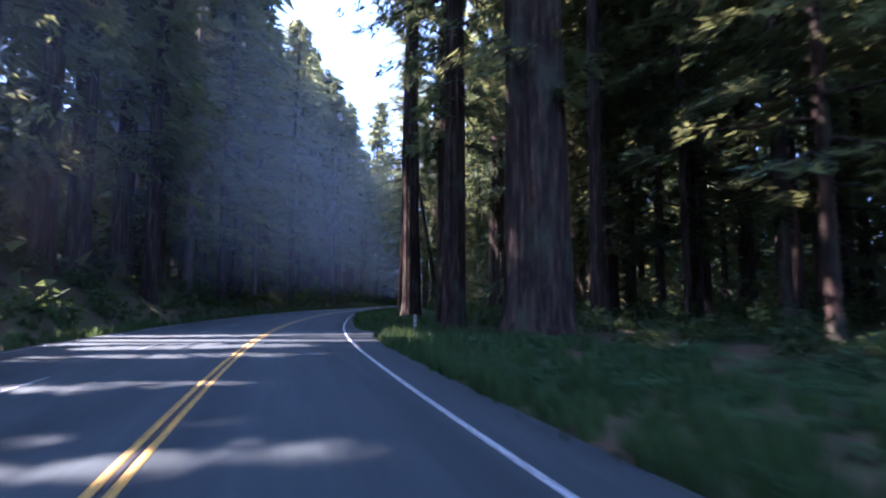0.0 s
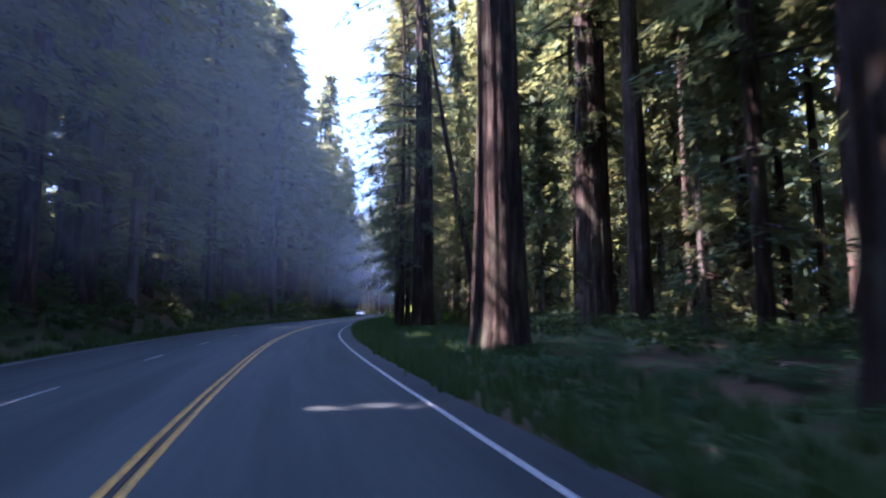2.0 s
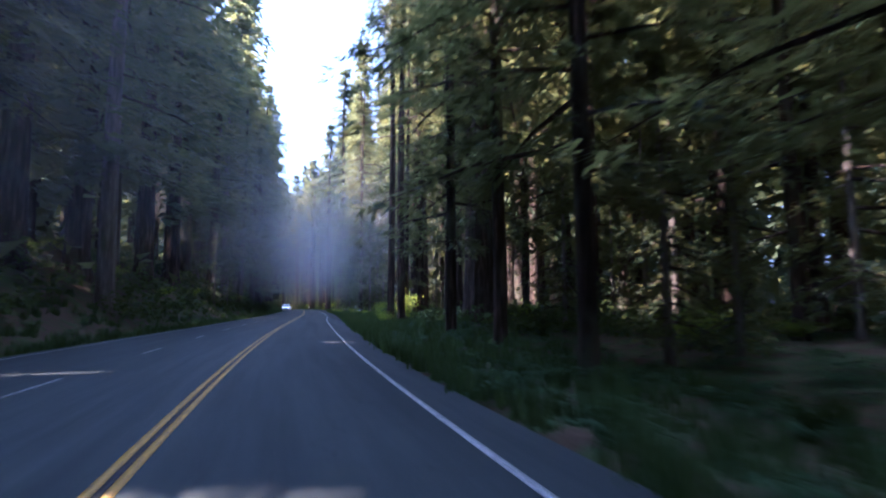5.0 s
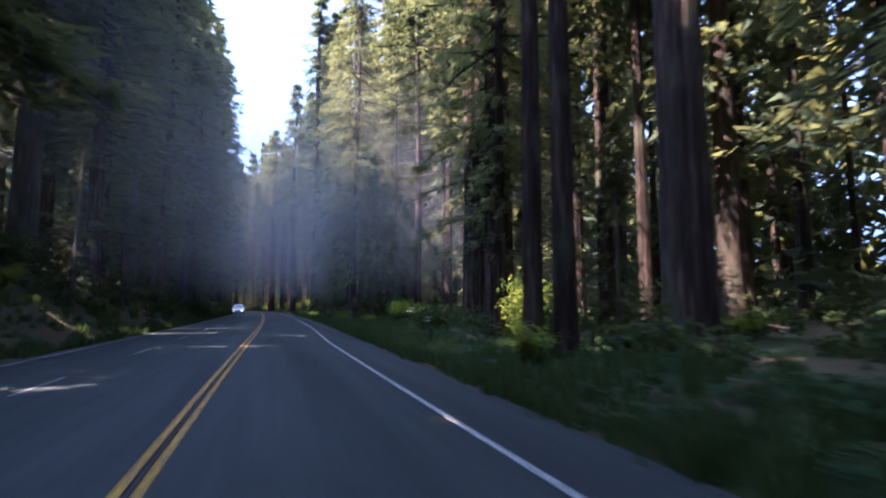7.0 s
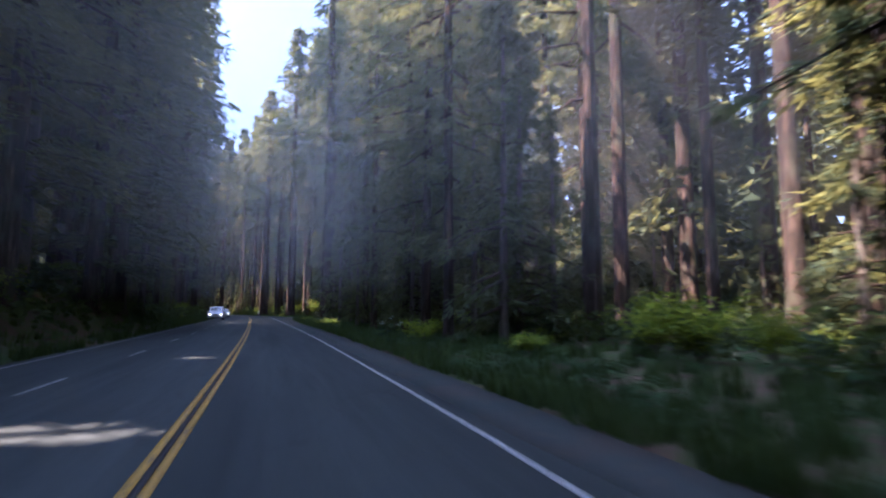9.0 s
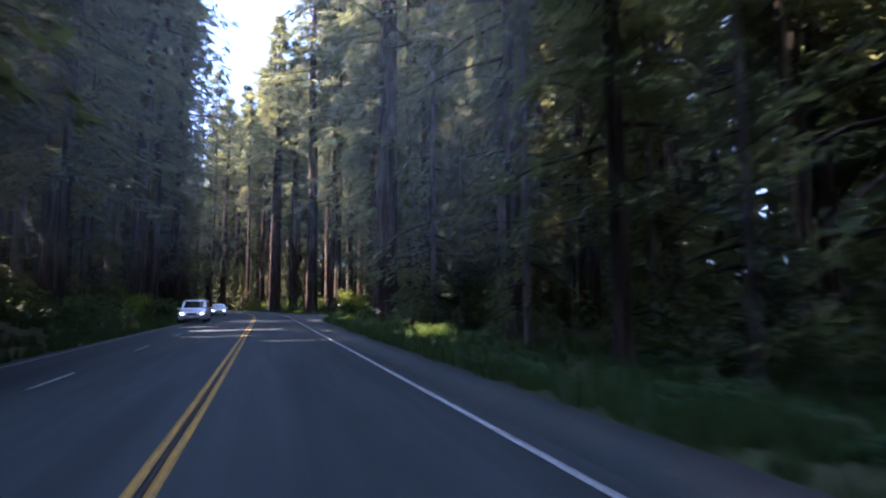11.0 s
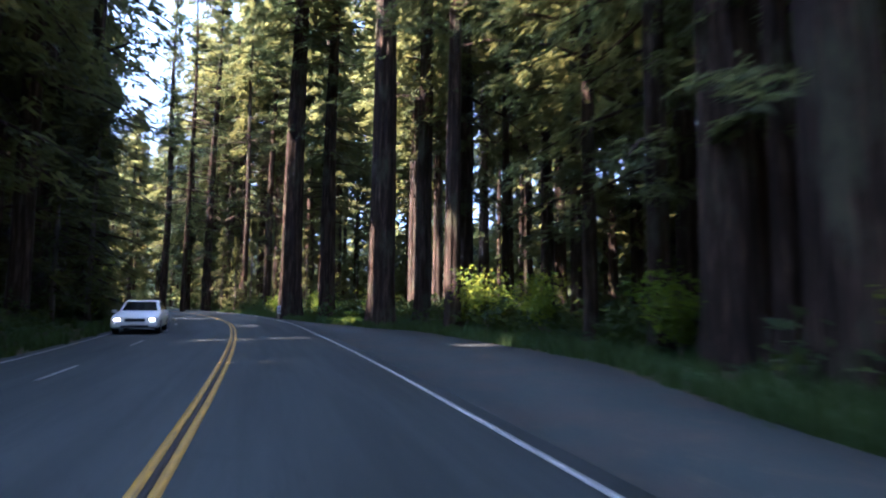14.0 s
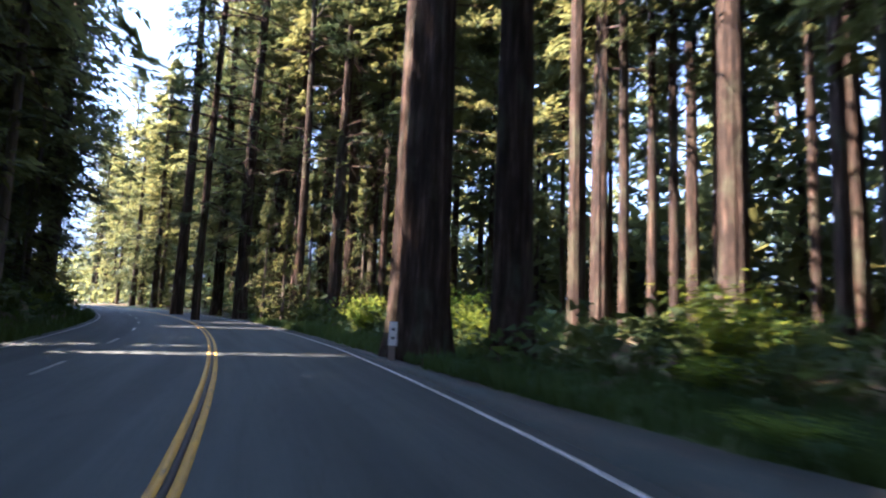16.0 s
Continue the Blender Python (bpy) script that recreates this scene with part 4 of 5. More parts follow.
def shrub_mesh(seed, height, spread, n, leaf, material):
    """Arching stems with leaves set along them."""
    r = np.random.default_rng(seed)
    stems = 22
    az, reach, top = r.uniform(0, 6.28, stems), spread * r.uniform(0.25, 1.0, stems), height * r.uniform(0.55, 1.0, stems)
    k = r.integers(0, stems, n)
    t = r.uniform(0.25, 1.0, n)
    p = np.stack([np.cos(az[k]) * reach[k] * t ** 1.3, np.sin(az[k]) * reach[k] * t ** 1.3, top[k] * (1.5 * t - 0.5 * t * t)], 1)
    p += r.normal(0, 1, (n, 3)) * (0.05 + 0.16 * spread * t)[:, None] * np.array([1, 1, 0.7])
    p[:, 2] = np.maximum(p[:, 2], 0.05)
    d = unit(np.stack([np.cos(az[k]), np.sin(az[k]), np.zeros(n)], 1) * 0.6 + r.normal(0, 0.7, (n, 3)) + np.array([0, 0, -0.15]))
    nrm = unit(r.normal(0, 0.45, (n, 3)) + np.array([0, 0, 1.0]))
    nrm = unit(nrm - d * (nrm * d).sum(1, keepdims=True))
    size = leaf * r.uniform(0.6, 1.3, n)
    v, f = blades(p, d, nrm, size, size * r.uniform(0.45, 0.65, n))
    return mesh_of("foliage", v, f, material)


def stem_mesh(seed, height, spread):
    r = np.random.default_rng(seed)
    v, f = [], []
    for k in range(9):
        az, rc, hp = r.uniform(0, 6.28), spread * r.uniform(0.2, 0.7), height * r.uniform(0.5, 0.85)
        b = len(v)
        for t in (0.0, 0.5, 1.0):
            c = np.array([math.cos(az) * rc * t ** 1.3, math.sin(az) * rc * t ** 1.3, hp * (1.5 * t - 0.5 * t * t) - 0.1])
            for e in range(4):
                w = 0.02 * (1.1 - t)
                v.append(c + np.array([math.cos(e * 1.571) * w, math.sin(e * 1.571) * w, 0]))
        for q in range(2):
            for e in range(4):
                i0, i1 = b + q * 4 + e, b + q * 4 + (e + 1) % 4
                f.append((i0, i1, i1 + 4, i0 + 4))
    return mesh_of("stem", np.array(v), np.array(f), BARK_GREY)


def low_bush_template(seed):
    """A knee-high mound of leaves for the undergrowth."""
    r = np.random.default_rng(seed)
    n = 110
    a, q = r.uniform(0, 6.28, n), np.sqrt(r.random(n))
    p = np.stack([np.cos(a) * q * 0.75, np.sin(a) * q * 0.75, (1.15 - 0.7 * q * q) * r.uniform(0.25, 1.0, n)], 1)
    d = unit(np.stack([np.cos(a), np.sin(a), r.normal(0, 0.5, n)], 1) + r.normal(0, 0.5, (n, 3)))
    nn = unit(r.normal(0, 0.5, (n, 3)) + np.array([0, 0, 1.0]))
    nn = unit(nn - d * (nn * d).sum(1, keepdims=True))
    ln = r.uniform(0.14, 0.34, n)
    return needles(p, d, nn, ln, ln * 0.75)


SHRUBS = [(shrub_mesh(500 + k, 2.2, 1.3, 1350, 0.165, BROADLEAF), stem_mesh(500 + k, 2.2, 1.3)) for k in range(4)]


def shrub(x, y, height, wide, label, group):
    top = new("shrub")
    top.location = (x, y, ground_z(x, y))
    top.rotation_euler = (0, 0, float(rng.uniform(0, 6.28)))
    top.scale = (wide / 1.3, wide / 1.3, height / 2.2)
    tagged(top, label=label, category="shrub", group=group)
    leaf_me, stem_me = SHRUBS[int(rng.integers(len(SHRUBS)))]
    tagged(part("foliage", leaf_me, None, top), kind="stuff")
    tagged(part("stem", stem_me, None, top), kind="stuff")


BUSHY = "leafy green shrub at the edge of the forest"
SUNLIT = "bright yellow-green sunlit shrub beside the road"
for s, d, h, w, label in ((225.6, 9.6, 1.45, 1.0, SUNLIT), (259.3, 6.6, 0.6, 0.9, SUNLIT), (261.2, 6.1, 0.5, 0.8, SUNLIT), (257.4, 7.2, 0.55, 0.8, SUNLIT), (221.5, 6.5, 0.6, 0.9, BUSHY), (219.5, 6.2, 0.5, 0.9, BUSHY), (250.0, 11.6, 3.2, 1.8, SUNLIT), (246.5, 12.6, 3.0, 1.6, BUSHY), (253, 11.6, 2.2, 1.5, BUSHY),
                          (266, 11.0, 2.6, 1.6, SUNLIT), (275, 8.8, 2.0, 1.2, SUNLIT), (281, 10.5, 2.8, 1.8, BUSHY), (285, 7.0, 2.0, 1.2, SUNLIT), (290, 9.0, 2.4, 1.5, SUNLIT),
                          (132, 9.5, 3.0, 1.3, SUNLIT), (126, 6.8, 1.2, 0.9, BUSHY), (196.2, 5.7, 0.6, 0.8, SUNLIT), (198.0, 6.6, 0.7, 0.9, SUNLIT), (230, 11.5, 2.2, 1.5, BUSHY), (237, 11.6, 2.6, 1.6, BUSHY), (277.0, -9.6, 5.2, 1.7, SUNLIT)):
    px, py = (float(q) for q in place(s, d))
    shrub(px, py, h, w, label, "shrubs beside the road")
for k in range(70):
    s = rng.uniform(90, 340)
    if rng.random() < 0.62:
        d = float(right_edge(s)) + rng.uniform(3.2, 16)
        g = "undergrowth beside the road"
    else:
        d = float(left_edge(s)) - rng.uniform(2.5, 12)
        g = "undergrowth on the bank"
    px, py = (float(q) for q in place(s, d))
    s2, d2 = (float(q[0]) for q in along(px, py))
    if left_edge(s2) - 2.0 < d2 < right_edge(s2) + 2.5 or (d2 > 0 and 200 < s2 < 262):
        continue
    shrub(px, py, rng.uniform(0.7, 1.7), rng.uniform(0.8, 1.5), BUSHY, g)


def fern_template(seed):
    r = np.random.default_rng(seed)
    c, d, nn, ln, wd = [], [], [], [], []
    for k in range(9):
        az = k * 0.698 + r.normal(0, 0.2)
        out = np.array([math.cos(az), math.sin(az), 0])
        side = np.array([-out[1], out[0], 0])
        size, rise = r.uniform(0.6, 1.0), r.uniform(0.5, 1.1)
        for t in np.linspace(0.14, 1.0, 7):
            p = out * (size * t) + np.array([0, 0, size * (rise * t - 0.85 * t * t) + 0.05])
            for sgn in (-1, 1):
                c.append(p)
                d.append(side * sgn + out * 0.45 + np.array([0, 0, r.normal(-0.1, 0.1)]))
                nn.append(np.array([0, 0, 1.0]) + r.normal(0, 0.15, 3))
                ln.append(0.26 * size * (1.05 - t) + 0.05)
                wd.append(0.085 * size)
    d = unit(np.array(d))
    nn = np.array(nn)
    nn = unit(nn - d * (nn * d).sum(1, keepdims=True))
    return needles(np.array(c), d, nn, np.array(ln), np.array(wd) * 1.25)


def grass_template(seed):
    r = np.random.default_rng(seed)
    n = 26
    az = r.uniform(0, 6.28, n)
    c = np.stack([r.normal(0, 0.1, n), r.normal(0, 0.1, n), np.full(n, -0.03)], 1)
    d = unit(np.stack([np.cos(az) * 0.45, np.sin(az) * 0.45, np.ones(n)], 1))
    nn = unit(np.stack([np.cos(az), np.sin(az), np.full(n, -0.4)], 1))
    ln = r.uniform(0.2, 0.55, n)
    return needles(c, d, nn, ln, ln * 0.09 + 0.014)


def strew(name, templates, spots, material, label, category):
    """Many small plants joined into one mesh. spots: x, y, turn, size."""
    vs, fs, base = [], [], 0
    gz = ground_height(spots[:, 0], spots[:, 1])
    for k, (x, y, a, size) in enumerate(spots):
        v, f = templates[k % len(templates)]
        ca, sa = math.cos(a) * size, math.sin(a) * size
        w = np.stack([v[:, 0] * ca - v[:, 1] * sa + x, v[:, 0] * sa + v[:, 1] * ca + y, v[:, 2] * size + gz[k]], 1)
        vs.append(w)
        fs.append(f + base)
        base += len(v)
    ob = new(name, mesh_of(name, np.concatenate(vs), np.concatenate(fs), material))
    return tagged(ob, label=label, category=category, kind="stuff")


def spots_along(n, s_range, side, near, far, size, power=1.6):
    s = rng.uniform(*s_range, n)
    t = rng.random(n) ** power
    d = np.where(side > 0, right_edge(s) + near + (far - near) * t, left_edge(s) - near - (far - near) * t)
    x, y = place(s, d)
    return np.stack([x, y, rng.uniform(0, 6.28, n), rng.uniform(*size, n)], 1)


BUSHES = [low_bush_template(700 + k) for k in range(6)]
FERNS = [fern_template(k) for k in range(5)]
GRASSES = [grass_template(k) for k in range(5)]
strew("undergrowth", BUSHES, np.concatenate([spots_along(420, (100, 205), 1, 6.0, 26.0, (0.6, 1.5), 1.2), spots_along(520, (205, 330), 1, 3.6, 26.0, (0.7, 1.9), 1.3), spots_along(300, (2, 105), 1, 7.5, 26.0, (0.6, 1.3), 1.0), spots_along(420, (2, 330), -1, 2.0, 14.0, (0.7, 1.7), 1.3)]), SALAL,
      "dense dark green leafy undergrowth beneath the redwoods", "undergrowth")
strew("fern_bed", FERNS, np.concatenate([spots_along(1100, (2, 300), 1, 0.9, 7.5, (0.6, 1.25)), spots_along(600, (2, 105), 1, 3.0, 18.0, (0.7, 1.3), 1.0), spots_along(400, (105, 205), 1, 3.0, 16.0, (0.6, 1.2), 1.0), spots_along(420, (2, 300), -1, 1.2, 8.0, (0.5, 1.1))]), FERN,
      "lush green sword ferns covering the verge under the trees", "ferns")
strew("verge_grass", GRASSES, np.concatenate([spots_along(6200, (0, 300), 1, 0.1, 6.0, (0.6, 1.3)), spots_along(2600, (0, 320), -1, 0.1, 4.0, (0.6, 1.3))]), GRASS,
      "green grass and weeds along the road edge", "grass")


# ---- crowns thinned where the canopy is open ----
def open_crown(ob):
    """Takes the sprays out of one tree's crown where the canopy is open."""
    m = np.array(ob.parent.matrix_basis @ ob.matrix_basis)
    axis = [m[:3, :3] @ np.array([0, 0, z]) + m[:3, 3] for z in (0.0, 58.0 if len(ob.data.polygons) > 4000 else 13.0)]
    flat = [np.array([q @ SUN_X, q @ SUN_Y]) for q in axis]
    steps = np.array([flat[0] + (flat[1] - flat[0]) * t for t in np.linspace(0, 1, 25)])
    near = [w for w in BEAMS if gap_from(steps, w[0], w[1]).min() < 11.0 + w[2]]
    if not near:
        return
    me = ob.data
    v = np.empty(len(me.vertices) * 3, dtype=np.float32)
    me.vertices.foreach_get("co", v)
    v = v.reshape(-1, 3, 3)
    w = v @ m[:3, :3].T + m[:3, 3]
    gone = lit_through(w.mean(1), np.linalg.norm(w[:, 1] - w[:, 0], axis=1), near)
    if gone.any():
        keep = v[~gone]
        ob.data = mesh_of("crown", keep.reshape(-1, 3), np.arange(len(keep) * 3).reshape(-1, 3), NEEDLES)


for ob in [o for o in scene.objects if o.name.split(".")[0] == "crown"]:
    open_crown(ob)

# half-grown conifers in the light between the trunks of the last bend
for s, d, h in ((300.1, 6.2, 10.0), (302.6, 9.0, 13.0), (306.2, 6.2, 12.0), (300.4, 12.9, 13.5), (307.1, 13.2, 15.0), (295.7, 14.1, 12.0), (313.9, 6.4, 13.0), (297.7, 18.9, 14.0)):
    x, y = (float(q) for q in place(s, d))
    tree(x, y, 0.05 + h * 0.008, h, YOUNG_CROWNS, "half-grown conifer with soft sunlit green sprays", "young trees under the redwoods", segs=7, rings=3, ref=12.0, crown_scale=h / 12 * 0.85, bark=BARK_GREY, kind="young_tree")


# ---- roadside posts ----
def box_bm(size, centre=(0, 0, 0), bevel=0.0):
    bm = bmesh.new()
    bmesh.ops.create_cube(bm, size=1.0)
    bmesh.ops.scale(bm, vec=size, verts=bm.verts)
    bmesh.ops.translate(bm, vec=centre, verts=bm.verts)
    if bevel:
        bmesh.ops.bevel(bm, geom=bm.edges[:], offset=bevel, segments=2, affect="EDGES")
    return bm


WOOD = plain_material("weathered_post_wood", (0.2, 0.16, 0.12), 0.85)
PLATE = plain_material("white_marker_plate", (0.75, 0.75, 0.74), 0.5)
WORN_PLATE = plain_material("weathered_plate", (0.42, 0.4, 0.34), 0.7, grime=0.4)
DARK = plain_material("dark_marking", (0.04, 0.04, 0.045), 0.5)


def marker_post(x, y, face, height, wide, label, plate_paint):
    top = new("marker_post")
    top.location = (x, y, ground_z(x, y))
    top.rotation_euler = (0, 0, radians(face))
    tagged(top, label=label, category="post")
    part("post", box_bm((wide * 0.7, 0.09, height + 0.3), (0, 0, height / 2 - 0.15), 0.01), WOOD, top, "weathered wooden post")
    plate = part("plate", box_bm((wide, 0.012, height * 0.55), (0, -0.056, height * 0.7), 0.004), plate_paint, top, "pale reflective plate")
    part("bar", box_bm((wide * 0.45, 0.006, height * 0.06), (0, -0.066, height * 0.8), 0.001), DARK, plate)
    part("bar", box_bm((wide * 0.45, 0.006, height * 0.06), (0, -0.066, height * 0.6), 0.001), DARK, plate)


marker_post(-1.2, 25.2, 14, 0.97, 0.13, "short pale wooden post with a weathered plate in the verge", WORN_PLATE)
marker_post(-5.95, 270.25, 8, 1.2, 0.25, "white marker plate on a post in front of a redwood", PLATE)


def umbel_plant(x, y, height):
    """A tall stem with flat white flower heads and a few leaves."""
    top = new("cow_parsnip")
    top.location = (x, y, ground_z(x, y))
    tagged(top, label="tall green plant with flat white flower heads in the verge", category="plant", group="white flowers in the verge")
    r = np.random.default_rng(int(abs(x * 100)) % 1000)
    v, f = [], []
    for t in (0, 1):
        for e in range(5):
            v.append((0.012 * math.cos(e * 1.257), 0.012 * math.sin(e * 1.257), t * height))
    for e in range(5):
        f.append((e, (e + 1) % 5, 5 + (e + 1) % 5, 5 + e))
    part("stem", mesh_of("stem", np.array(v), np.array(f), FERN), None, top)
    for k in range(3):
        az, rr = k * 2.1, 0.16 if k else 0.0
        n = 60
        c = np.stack([rr * math.cos(az) + r.normal(0, 0.07, n), rr * math.sin(az) + r.normal(0, 0.07, n), np.full(n, height - 0.1 * (k > 0)) + r.normal(0, 0.012, n)], 1)
        d = unit(np.stack([r.normal(0, 1, n), r.normal(0, 1, n), np.full(n, 0.2)], 1))
        nn = unit(np.cross(d, np.cross(np.array([0, 0, 1.0]), d)))
        bl = blades(c, d, nn, np.full(n, 0.045), np.full(n, 0.03))
        tagged(part("flower_head", mesh_of("flower_head", bl[0], bl[1], PETAL), None, top), kind="stuff")
    n = 26
    az = r.uniform(0, 6.28, n)
    c = np.stack([np.zeros(n), np.zeros(n), r.uniform(0.1, height * 0.65, n)], 1)
    d = unit(np.stack([np.cos(az), np.sin(az), r.normal(0.15, 0.2, n)], 1))
    nn = unit(np.array([0, 0, 1.0]) - d * d[:, 2:3])
    bl = blades(c, d, nn, r.uniform(0.2, 0.4, n), r.uniform(0.12, 0.22, n))
    tagged(part("foliage", mesh_of("foliage", bl[0], bl[1], FERN), None, top), kind="stuff")


PETAL = leaf_material("white_petals", (0.62, 0.64, 0.56), (0.78, 0.78, 0.72), (0.5, 0.52, 0.42), 0.3)
for s, d, h in ((131.0, 4.7, 1.5), (130.2, 5.1, 1.2), (208.5, 6.3, 1.2), (209.2, 6.6, 1.0), (207.2, 7.1, 1.1), (259.6, 7.4, 1.3), (222.5, 6.0, 1.5), (171.0, 5.6, 1.0), (172.5, 6.4, 1.2), (169.0, 6.0, 1.0)):
    px, py = (float(q) for q in place(s, d))
    umbel_plant(px, py, h)


# ---- vehicles ----
CAR_SILVER = plain_material("silver_car_paint", (0.55, 0.55, 0.54), 0.28, 0.35, 0.6, 0.08)
CAR_WHITE = plain_material("white_car_paint", (0.74, 0.74, 0.72), 0.3, 0.0, 0.6, 0.08)
GLASS = plain_material("dark_car_glass", (0.012, 0.014, 0.016), 0.06, 0.0, 0.8, 0.0)
RUBBER = plain_material("tyre_rubber", (0.02, 0.02, 0.021), 0.85)
RIM = plain_material("alloy_rim", (0.45, 0.45, 0.46), 0.35, 0.9)
TRIM = plain_material("black_trim", (0.025, 0.025, 0.027), 0.6)
HEADLIGHT = lamp_material("lit_headlight", (1.0, 0.82, 0.56), 1.3)
REDLIGHT = plain_material("red_lamp_glass", (0.35, 0.015, 0.012), 0.2)


def lofted(profile, half_width, inset):
    """A car body: a side outline (x along, z up) carried across, narrowed towards the sides."""
    bm = bmesh.new()
    rings = []
    for y, shrink, drop in ((-half_width, inset, 0.03), (-half_width * 0.93, inset * 0.35, 0.01), (-half_width * 0.6, 0.0, 0.0), (half_width * 0.6, 0.0, 0.0), (half_width * 0.93, inset * 0.35, 0.01), (half_width, inset, 0.03)):
        cx = sum(p[0] for p in profile) / len(profile)
        rings.append([bm.verts.new((cx + (x - cx) * (1 - shrink), y, z - (drop if z > 0.5 else -drop))) for x, z in profile])
    n = len(profile)
    for a, b in zip(rings, rings[1:]):
        for i in range(n):
            bm.faces.new((a[i], a[(i + 1) % n], b[(i + 1) % n], b[i]))
    bm.faces.new(rings[0][::-1])
    bm.faces.new(rings[-1])
    bmesh.ops.recalc_face_normals(bm, faces=bm.faces[:])
    bmesh.ops.bevel(bm, geom=bm.edges[:], offset=0.045, segments=2, affect="EDGES", clamp_overlap=True)
    for f in bm.faces:
        f.smooth = True
    return bm


def cabin(base, roof, low, high, half_low, half_high):
    """The glasshouse: x spans at the waist and at the roof."""
    bm = bmesh.new()
    lo = [bm.verts.new((x, s * half_low, low)) for x, s in ((base[0], -1), (base[1], -1), (base[1], 1), (base[0], 1))]
    hi = [bm.verts.new((x, s * half_high, high)) for x, s in ((roof[0], -1), (roof[1], -1), (roof[1], 1), (roof[0], 1))]
    for i in range(4):
        bm.faces.new((lo[i], lo[(i + 1) % 4], hi[(i + 1) % 4], hi[i]))
    bm.faces.new(hi)
    bm.faces.new(lo[::-1])
    bmesh.ops.recalc_face_normals(bm, faces=bm.faces[:])
    bmesh.ops.bevel(bm, geom=bm.edges[:], offset=0.07, segments=3, affect="EDGES")
    return bm


def quad_on(points, thick=0.012):
    """A pane with thickness through four corners."""
    bm = bmesh.new()
    p = [Vector(q) for q in points]
    nrm = (p[1] - p[0]).cross(p[3] - p[0]).normalized() * thick
    a, b = [bm.verts.new(q - nrm) for q in p], [bm.verts.new(q + nrm) for q in p]
    for i in range(4):
        bm.faces.new((a[i], a[(i + 1) % 4], b[(i + 1) % 4], b[i]))
    bm.faces.new(a[::-1])
    bm.faces.new(b)
    bmesh.ops.recalc_face_normals(bm, faces=bm.faces[:])
    return bm


def wheel(parent, x, y, radius):
    def disc(r, w, seg):
        bm = bmesh.new()
        bmesh.ops.create_cone(bm, cap_ends=True, segments=seg, radius1=r, radius2=r, depth=w, matrix=Matrix.Translation((x, y, radius)) @ pose(0, 0, 0, 90))
        bmesh.ops.bevel(bm, geom=[e for e in bm.edges if len(e.link_faces) == 2 and e.calc_face_angle() > 1.0], offset=0.03, segments=2, affect="EDGES")
        return bm
    w = part("wheel", disc(radius, 0.21, 24), RUBBER, parent)
    part("rim", disc(radius * 0.62, 0.225, 16), RIM, w)


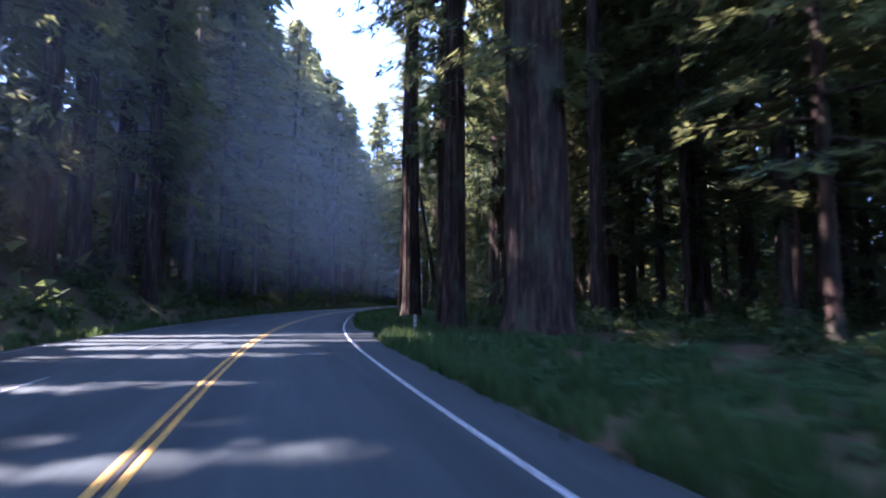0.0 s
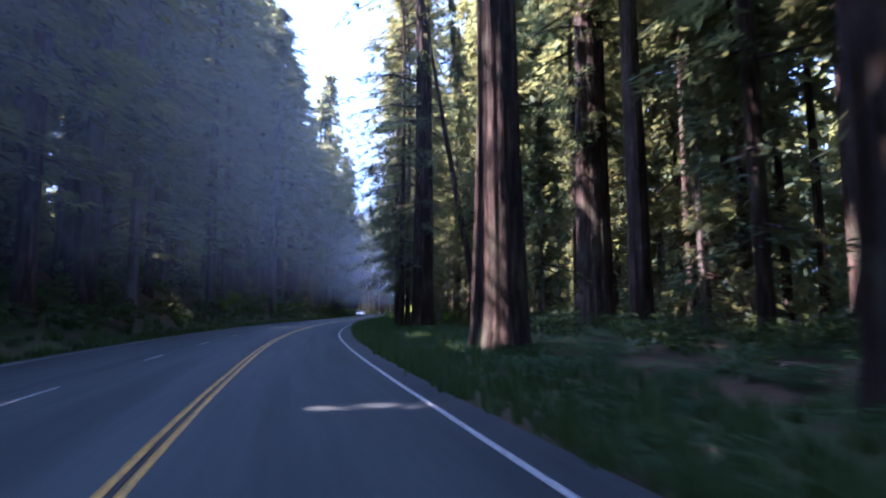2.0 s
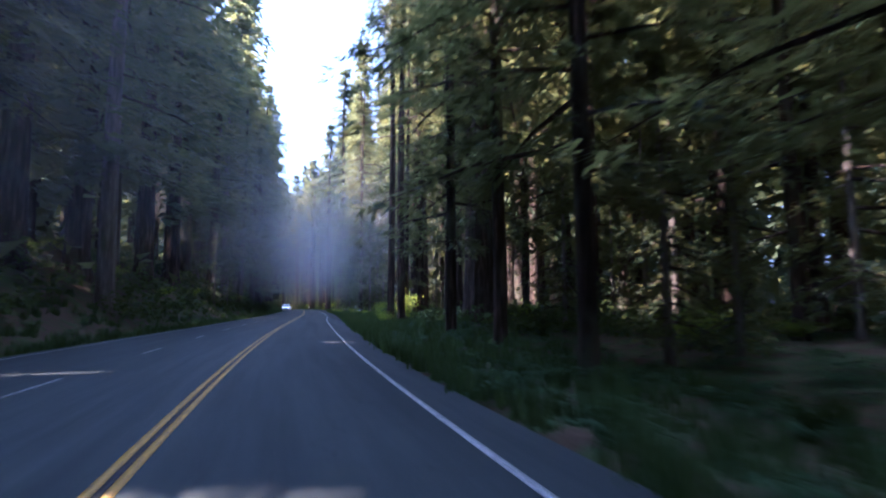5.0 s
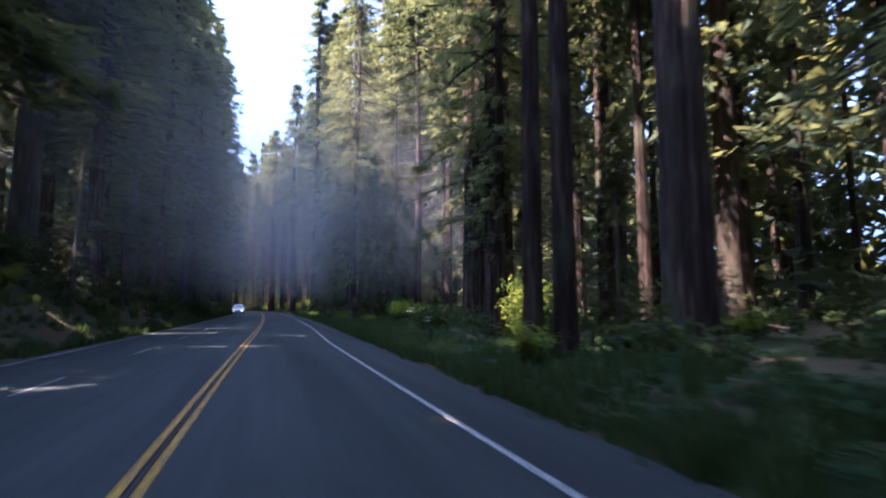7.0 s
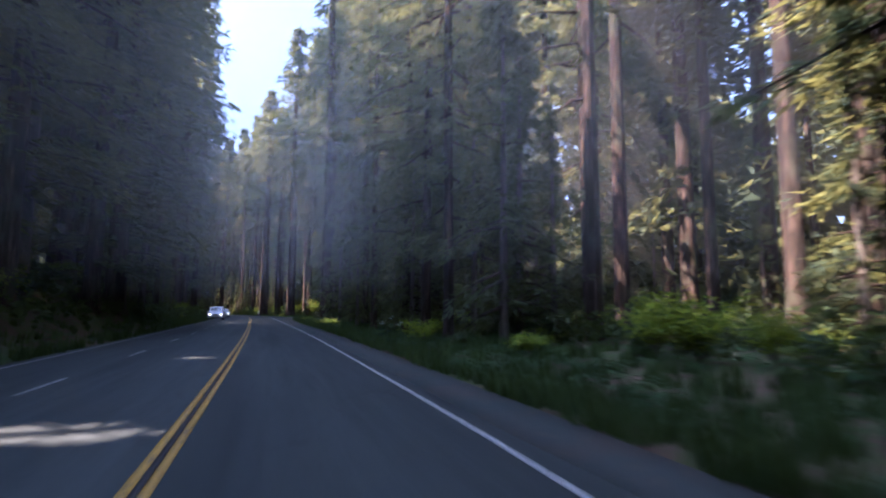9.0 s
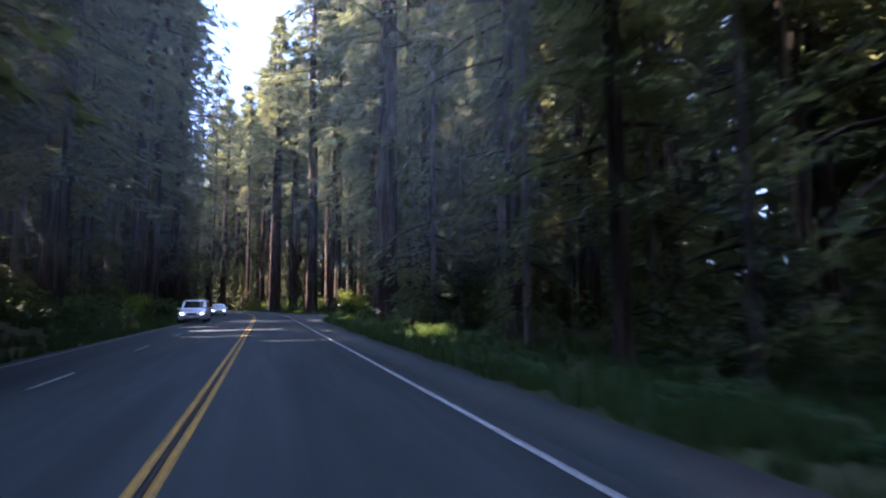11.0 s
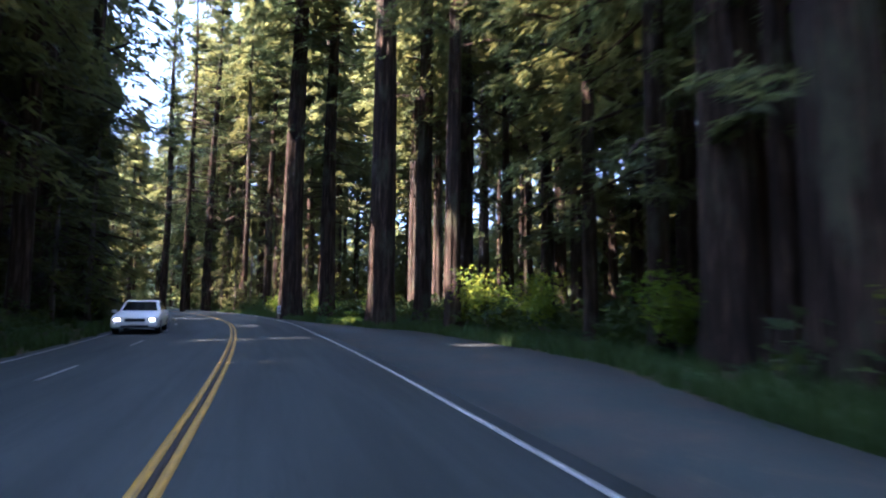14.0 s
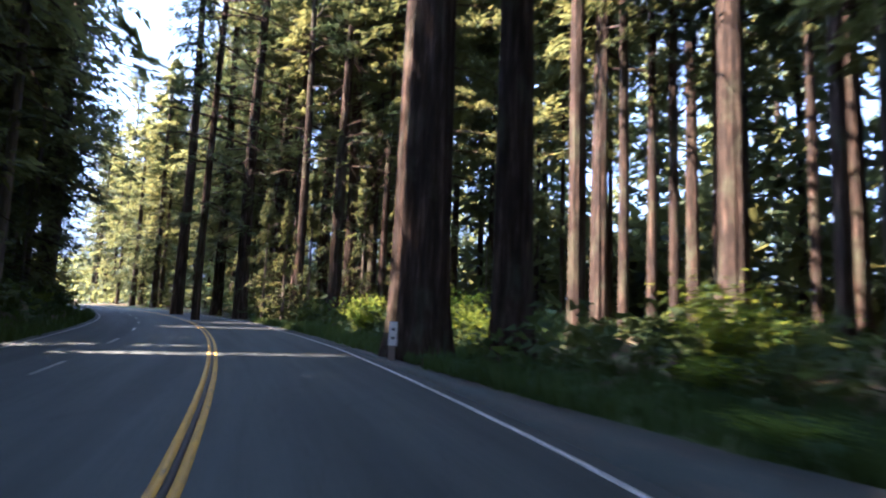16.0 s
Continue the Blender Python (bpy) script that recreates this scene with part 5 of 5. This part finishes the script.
def vehicle(kind, s, d, paint, label, van):
    """Faces along -x of its own axes; stands on the road."""
    top = new(kind)
    px, py = (float(q) for q in place(s, d))
    top.location = (px, py, 0.0)
    top.rotation_euler = (0, 0, heading_at(s) + radians(90))
    tagged(top, label=label, category="car")
    if van:
        hw, ln, wr, roof = 0.95, 4.8, 0.33, 1.74
        profile = ((-2.38, 0.28), (-2.45, 0.5), (-2.4, 0.74), (-2.2, 0.9), (-1.45, 1.05), (-1.2, 1.1), (2.25, 1.12), (2.35, 0.9), (2.36, 0.4), (2.28, 0.25))
        cab = ((-1.5, 2.3), (-0.55, 2.12), 1.0, roof, hw * 0.95, hw * 0.8)
    else:
        hw, ln, wr, roof = 0.9, 4.7, 0.32, 1.42
        profile = ((-2.3, 0.26), (-2.38, 0.45), (-2.34, 0.68), (-2.2, 0.78), (-1.1, 0.92), (-0.9, 0.95), (1.6, 0.97), (2.2, 0.93), (2.32, 0.75), (2.33, 0.4), (2.22, 0.24))
        cab = ((-1.15, 1.65), (-0.3, 1.0), 0.86, roof, hw * 0.93, hw * 0.72)
    part("body", lofted(profile, hw, 0.05), paint, top)
    (b0, b1), (r0, r1), lo, hi, yl, yh = cab
    part("roof", cabin((b0, b1), (r0, r1), lo, hi, yl, yh), paint, top)

    def at(u, v, face):
        """Points on the glasshouse: u across or along, v up."""
        k = v
        if face == "front":
            return (b0 + (r0 - b0) * k - 0.004, u * (yl + (yh - yl) * k), lo + (hi - lo) * k)
        x0, x1 = b0 + (r0 - b0) * k, b1 + (r1 - b1) * k
        y = (yl + (yh - yl) * k) * (1 if face == "left" else -1)
        return (x0 + (x1 - x0) * u, y, lo + (hi - lo) * k)
    part("windscreen", quad_on([at(-0.86, 0.2, "front"), at(0.86, 0.2, "front"), at(0.84, 0.88, "front"), at(-0.84, 0.88, "front")]), GLASS, top, "dark windscreen")
    for face in ("left", "right"):
        for u0, u1 in ((0.14, 0.46), (0.5, 0.74), (0.78, 0.93)):
            part("side_window", quad_on([at(u0, 0.25, face), at(u1, 0.25, face), at(u1, 0.86, face), at(u0 + 0.02, 0.86, face)]), GLASS, top)
    for y in (-hw + 0.1, hw - 0.1):
        for x in (-ln * 0.31, ln * 0.29):
            wheel(top, x, y, wr)
    nose = -2.44 if van else -2.37
    zl = 0.72 if van else 0.62
    for sgn in (-1, 1):
        lamp = part("headlight", box_bm((0.12, 0.34, 0.17), (nose + 0.07, sgn * (hw - 0.26), zl), 0.03), TRIM, top)
        part("lens", box_bm((0.03, 0.2, 0.1), (nose - 0.002, sgn * (hw - 0.26), zl), 0.01), HEADLIGHT, lamp, "switched-on headlight lens")
        mirror_x = b0 + 0.35
        part("door_mirror", box_bm((0.1, 0.2, 0.14), (mirror_x, sgn * (hw + 0.1), lo + 0.08), 0.03), paint, top)
        part("tail_light", box_bm((0.06, 0.25, 0.2), (2.33, sgn * (hw - 0.2), zl + 0.1), 0.02), REDLIGHT, top)
    part("grille", box_bm((0.05, 0.75, 0.13), (nose - 0.004, 0, zl - 0.02), 0.015), TRIM, top, "dark grille")
    part("bumper", box_bm((0.14, hw * 1.86, 0.2), (nose + 0.03, 0, 0.42), 0.05), paint, top)
    part("air_intake", box_bm((0.05, hw * 1.15, 0.09), (nose - 0.05, 0, 0.34), 0.01), TRIM, top)
    part("plate", box_bm((0.02, 0.34, 0.12), (nose - 0.045, 0, 0.47), 0.004), PLATE, top, "plain pale number plate")
    return top


vehicle("minivan", 223.8, -5.2, CAR_SILVER, "silver minivan with lit headlights standing in the far lane", True)
vehicle("sedan", 252.6, -4.6, CAR_WHITE, "white older sedan with lit headlights in the far lane", False)
